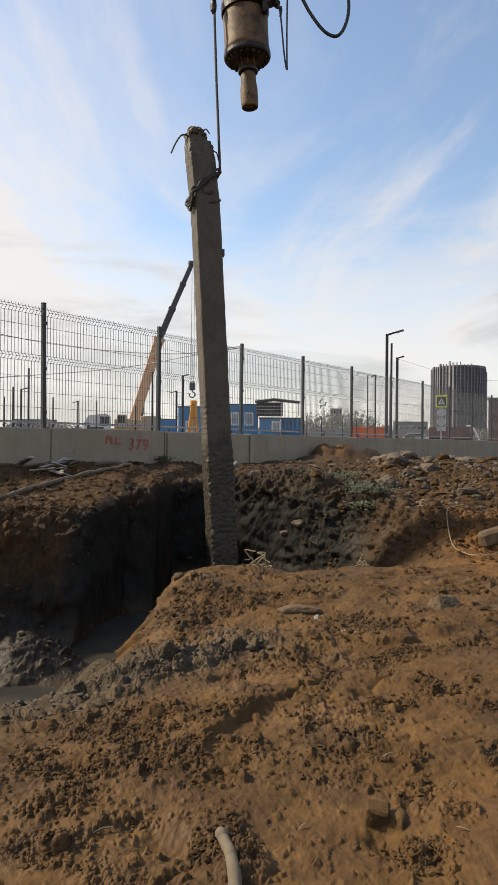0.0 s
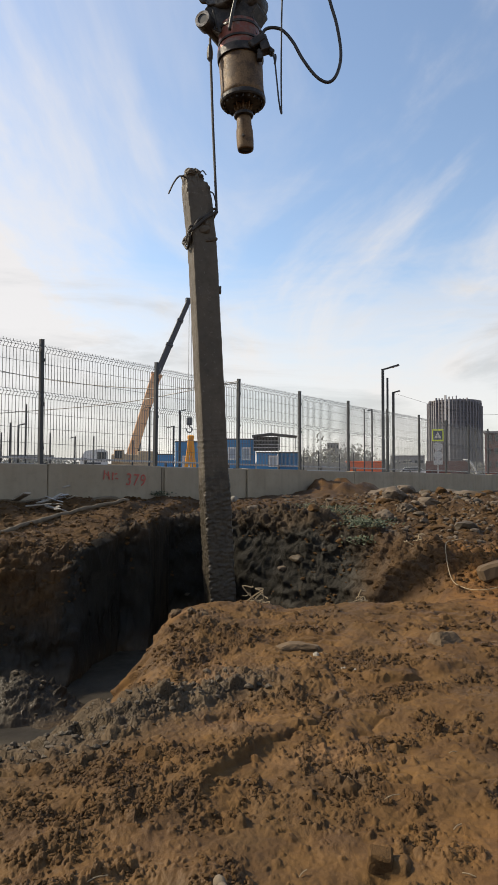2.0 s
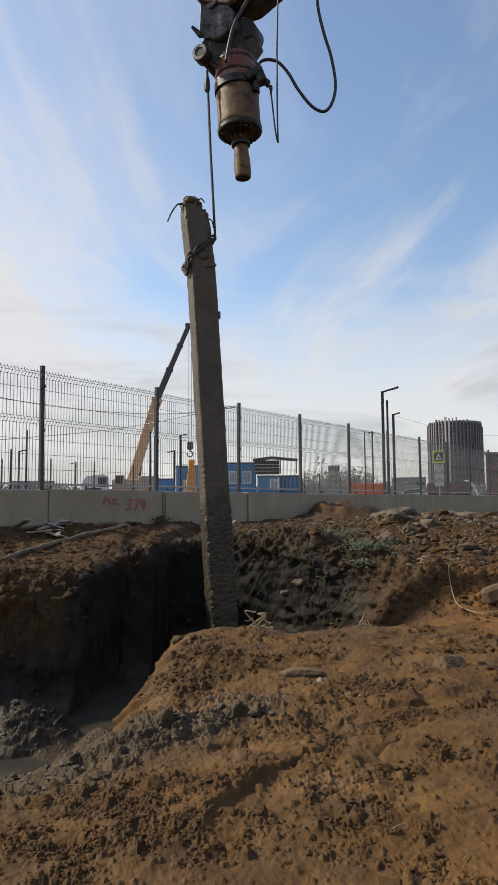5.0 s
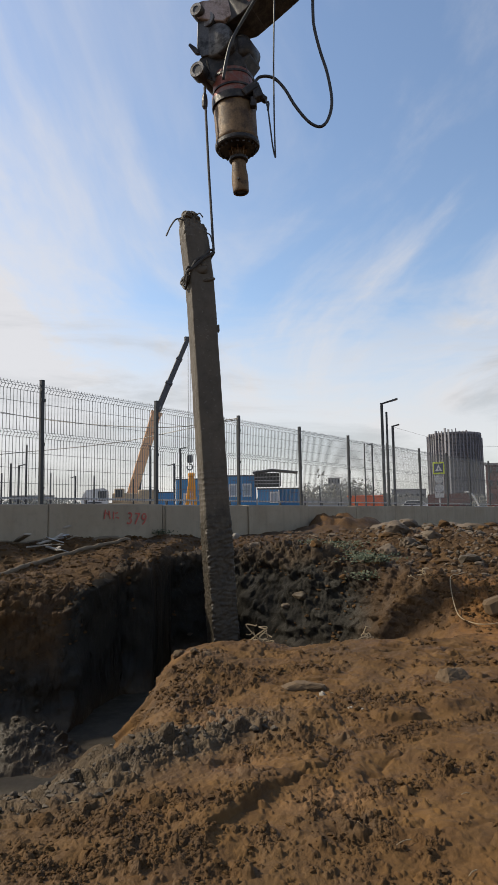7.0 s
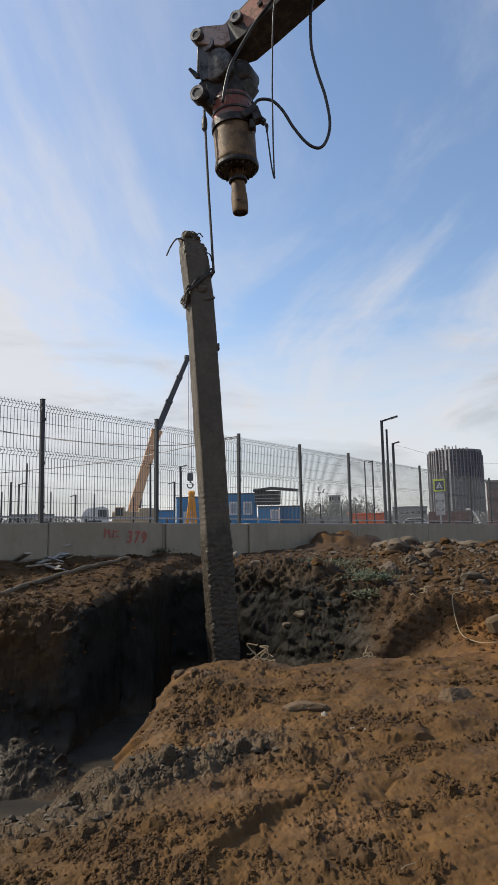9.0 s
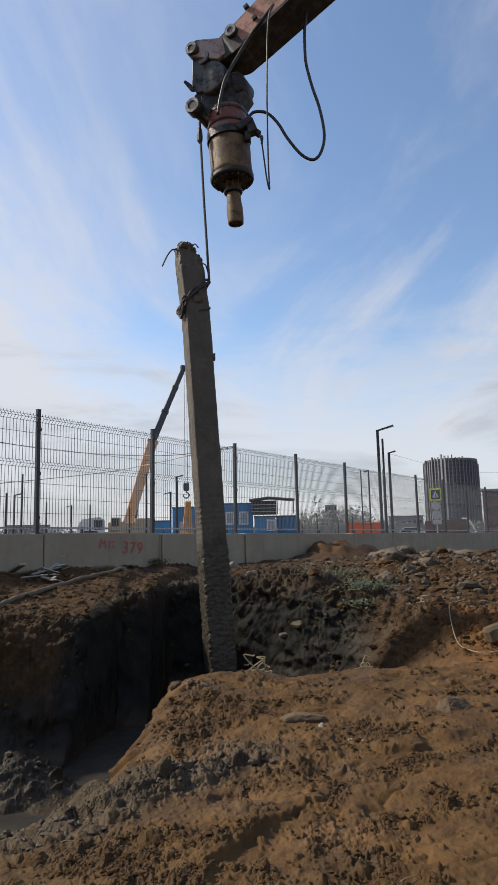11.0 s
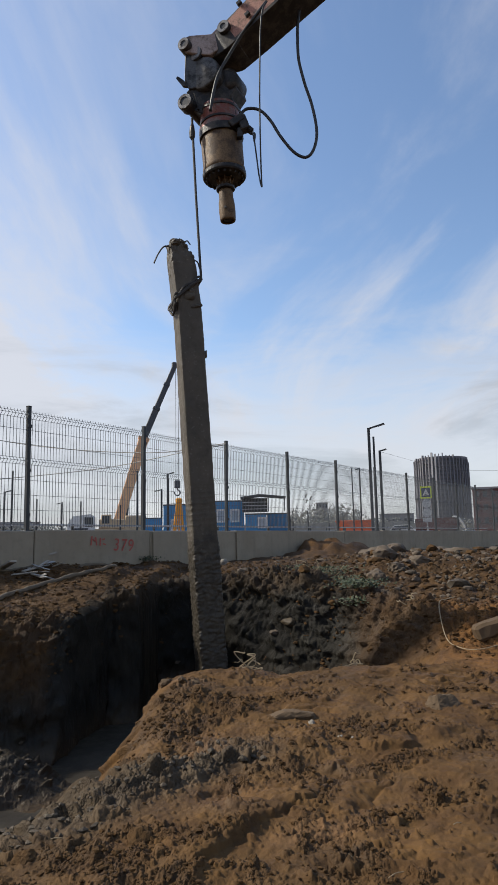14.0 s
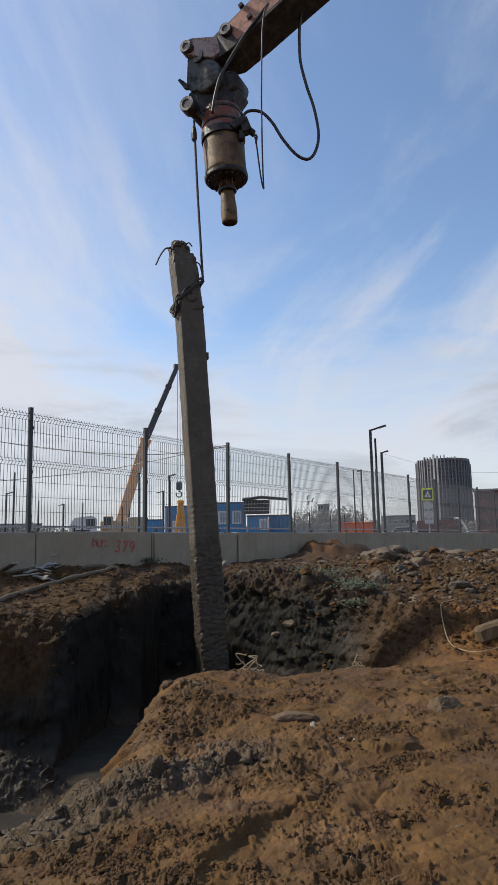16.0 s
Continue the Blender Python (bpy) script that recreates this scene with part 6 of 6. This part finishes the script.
def hoses_and_boards():
    def lying(name, pts, r, label, category, material=HOSE):
        bm = bmesh.new()
        line = smooth_line([bearing(az, d, 0) for az, d in pts], 10)
        zs = [height(p.x, p.y) for p in line]
        zs = [max(zs[max(0, i - 2):i + 3]) * 0.6 + sum(zs[max(0, i - 3):i + 4]) / len(zs[max(0, i - 3):i + 4]) * 0.4 for i in range(len(zs))]
        for p, z in zip(line, zs):
            p.z = z + r * 0.6
        tube(bm, line, r, 10, 0.25)
        single(name, bm, material, Matrix(), label, category, smooth=True)
    lying("hose", [(-22, 8.2), (-18.88, 8.78), (-16.55, 9.38), (-13.93, 10.05), (-12.14, 10.37), (-10.6, 10.65), (-10.1, 11.0), (-10.55, 11.3), (-11.9, 11.1), (-13.05, 10.93)], 0.030, "muddy hose looped over the bank by the wall", "hose")
    lying("hose", [(-23, 10.1), (-20.5, 10.2), (-18.5, 10.4), (-16.4, 10.7)], 0.018, "muddy hose lying on the bank", "hose")
    lying("hose", [(-2.2, 2.43), (-1.9, 2.39), (-1.5, 2.32), (-1.1, 2.24), (-0.5, 2.05)], 0.022, "grey muddy hose end sticking out of the soil", "hose")
    for az, d, l, r, tilt in ((-18.8, 10.2, 0.6, -50, 14), (-16.2, 10.85, 0.55, 35, 12)):
        bm = bmesh.new()
        box(bm, (0, 0, 0), (l, 0.11, 0.03), bevel=0.006)
        single("board", bm, BOARD, Matrix.Translation(ground_at(az, d, 0.10)) @ pose(0, 0, 0, 0, -tilt, r), "short pale grey board thrown on the bank", "board", "loose boards")
    for az, d, l, r, tilt in ((-17.3, 9.9, 0.35, 10, 5), (-16.2, 9.9, 0.3, -40, -8), (-16.9, 10.15, 0.25, 60, 10)):
        bm = bmesh.new()
        box(bm, (0, 0, 0), (l, 0.07, 0.02), bevel=0.004)
        single("scrap", bm, BOARD, Matrix.Translation(ground_at(az, d, 0.06)) @ pose(0, 0, 0, 0, -tilt, r), "grey scrap of board among the soil", "scrap", "loose boards")
    heap_rng = random.Random(21)
    for k in range(16):
        az, d = heap_rng.gauss(-15.9, 0.7), heap_rng.gauss(10.2, 0.25)
        bm = bmesh.new()
        box(bm, (0, 0, 0), (heap_rng.uniform(0.08, 0.22), heap_rng.uniform(0.03, 0.07), 0.012), bevel=0.003)
        single("scrap", bm, BOARD if k % 3 else GALV, Matrix.Translation(ground_at(az, d, 0.03 + 0.05 * heap_rng.random())) @ pose(0, 0, 0, heap_rng.uniform(-25, 25), heap_rng.uniform(-25, 25), heap_rng.uniform(0, 180)), "grey scrap of board among the soil", "scrap", "loose boards")
    # a block of stone in the foreground
    p = bearing(11.2, 2.64, 0)
    bm = bmesh.new()
    box(bm, (0, 0, 0), (0.095, 0.085, 0.07), bevel=0.008)
    bmesh.ops.subdivide_edges(bm, edges=list(bm.edges), cuts=3, use_grid_fill=True)
    for v in bm.verts:
        v.co += Vector((noise.noise(v.co * 25), noise.noise(v.co * 27 + Vector((5, 0, 0))), noise.noise(v.co * 22 + Vector((0, 7, 0))))) * 0.007
    single("stone_block", bm, CLOD, Matrix.Translation((p.x, p.y, height(p.x, p.y) - 0.004)) @ pose(0, 0, 0, 4, 3, -12), "square-edged muddy stone block bedded in the soil", "stone")
    # concrete pole lying on the far side
    a, b = ground_at(19.2, 7.62, 0.07), ground_at(27, 8.0, 0.22)
    m, d = frame_of(a, b)
    bm = bmesh.new()
    box(bm, (0, 0, d / 2), (0.19, 0.16, d), m, bevel=0.03)
    bmesh.ops.subdivide_edges(bm, edges=[e for e in bm.edges if e.calc_length() > 0.3], cuts=14, use_grid_fill=True)
    for v in bm.verts:
        v.co += Vector((noise.noise(v.co * 9), noise.noise(v.co * 10 + Vector((5, 0, 0))), noise.noise(v.co * 8 + Vector((0, 7, 0))))) * 0.016
    single("concrete_post", bm, DIRTY_STONE, Matrix(), "broken muddy concrete post lying on the bank", "post")
    # a loop of wire
    bm = bmesh.new()
    c = [(17.9, 8.8, 0.05), (17.2, 8.49, 0.06), (16.6, 8.1, 0.06), (17.0, 7.6, 0.04), (18.1, 7.37, 0.03), (19.6, 7.3, 0.04), (21.5, 7.5, 0.05)]
    tube(bm, smooth_line([ground_at(az, d, z) for az, d, z in c], 8), 0.0055, 6)
    single("loose_wire", bm, STRAW, Matrix(), "bent loop of pale wire on the slope", "wire")
    rng = random.Random(5)
    for k in range(10):
        az, d = rng.uniform(-17, 21), rng.uniform(2.5, 6.0)
        bm = bmesh.new()
        l, a = rng.uniform(0.015, 0.04), rng.uniform(0, 3.1)
        t = Vector((math.cos(a), math.sin(a), rng.uniform(-0.1, 0.25)))
        tube(bm, smooth_line([t * -l, Vector((0, 0, l * 0.15)), t * l + Vector((l * 0.2, 0, 0))], 4), 0.0022, 5)
        single("twig", bm, STRAW, Matrix.Translation(ground_at(az, d, 0.008)), "thin dry twig lying on the soil", "twig", "twigs on the soil")

    def tangle(az, d, n, size, label):
        root = thing("root_tangle", Matrix.Translation(ground_at(az, d, 0.0)), label, "roots")
        for k in range(n):
            p = Vector((rng.uniform(-size, size) * 0.5, rng.uniform(-0.1, 0.1), 0))
            pts = [p]
            for i in range(4):
                p = p + Vector((rng.uniform(-1, 1) * size * 0.5, rng.uniform(-0.5, 0.1) * size * 0.5, rng.uniform(-0.15, 0.45) * size * (1 if i < 2 else -0.7)))
                pts.append(p)
            bm = bmesh.new()
            tube(bm, smooth_line(pts, 5), rng.uniform(0.0035, 0.0065), 6)
            part("strand", bm, STRAW, root)
    tangle(0.9, 6.52, 7, 0.20, "tangle of dry roots and rags beside the pile")
    tangle(9.5, 6.55, 6, 0.13, "tangle of pale roots at the foot of the bank")
    tangle(13.8, 8.4, 4, 0.2, "few pale roots in the bank")
    tangle(6.2, 9.6, 3, 0.25, "few dry roots in the bank")

    def weed(az, d, n, size):
        root = thing("weed_clump", Matrix.Translation(ground_at(az, d, 0.02)), "low green weeds growing on the bank", "weeds", "weeds on the bank")
        bm = bmesh.new()
        for k in range(n * 2):
            a = rng.uniform(0, 6.28)
            o = Vector((rng.gauss(0, size), rng.gauss(0, size * 0.7), rng.uniform(0, size * 0.7)))
            l, w = rng.uniform(0.03, 0.065), rng.uniform(0.010, 0.02)
            f = Vector((math.cos(a), math.sin(a), rng.uniform(-0.2, 0.8))).normalized()
            s = f.cross(Vector((0, 0, 1))).normalized() * w
            up = f.cross(s).normalized() * 0.012
            v = [bm.verts.new(o), bm.verts.new(o + f * l * 0.5 + s + up), bm.verts.new(o + f * l), bm.verts.new(o + f * l * 0.5 - s + up)]
            bm.faces.new((v[0], v[1], v[2])), bm.faces.new((v[0], v[2], v[3]))
        part("leaves", bm, LEAF, root)
        bm = bmesh.new()
        for k in range(max(4, n // 14)):
            e = Vector((rng.gauss(0, size * 0.6), rng.gauss(0, size * 0.5), size * rng.uniform(0.4, 0.9)))
            rod(bm, (0, 0, -0.03), e, 0.006, 0.003, 5)
        part("stems", bm, STRAW, root)
    for az, d, n, s in ((10.1, 9.1, 150, 0.15), (9.2, 9.6, 110, 0.18), (10.7, 8.9, 90, 0.13), (7.5, 10.6, 60, 0.16), (5.2, 10.9, 40, 0.14), (8.3, 10.4, 70, 0.18), (-7.5, 12.2, 70, 0.12), (10.3, 8.75, 80, 0.13)):
        weed(az, d, n, s)


hoses_and_boards()
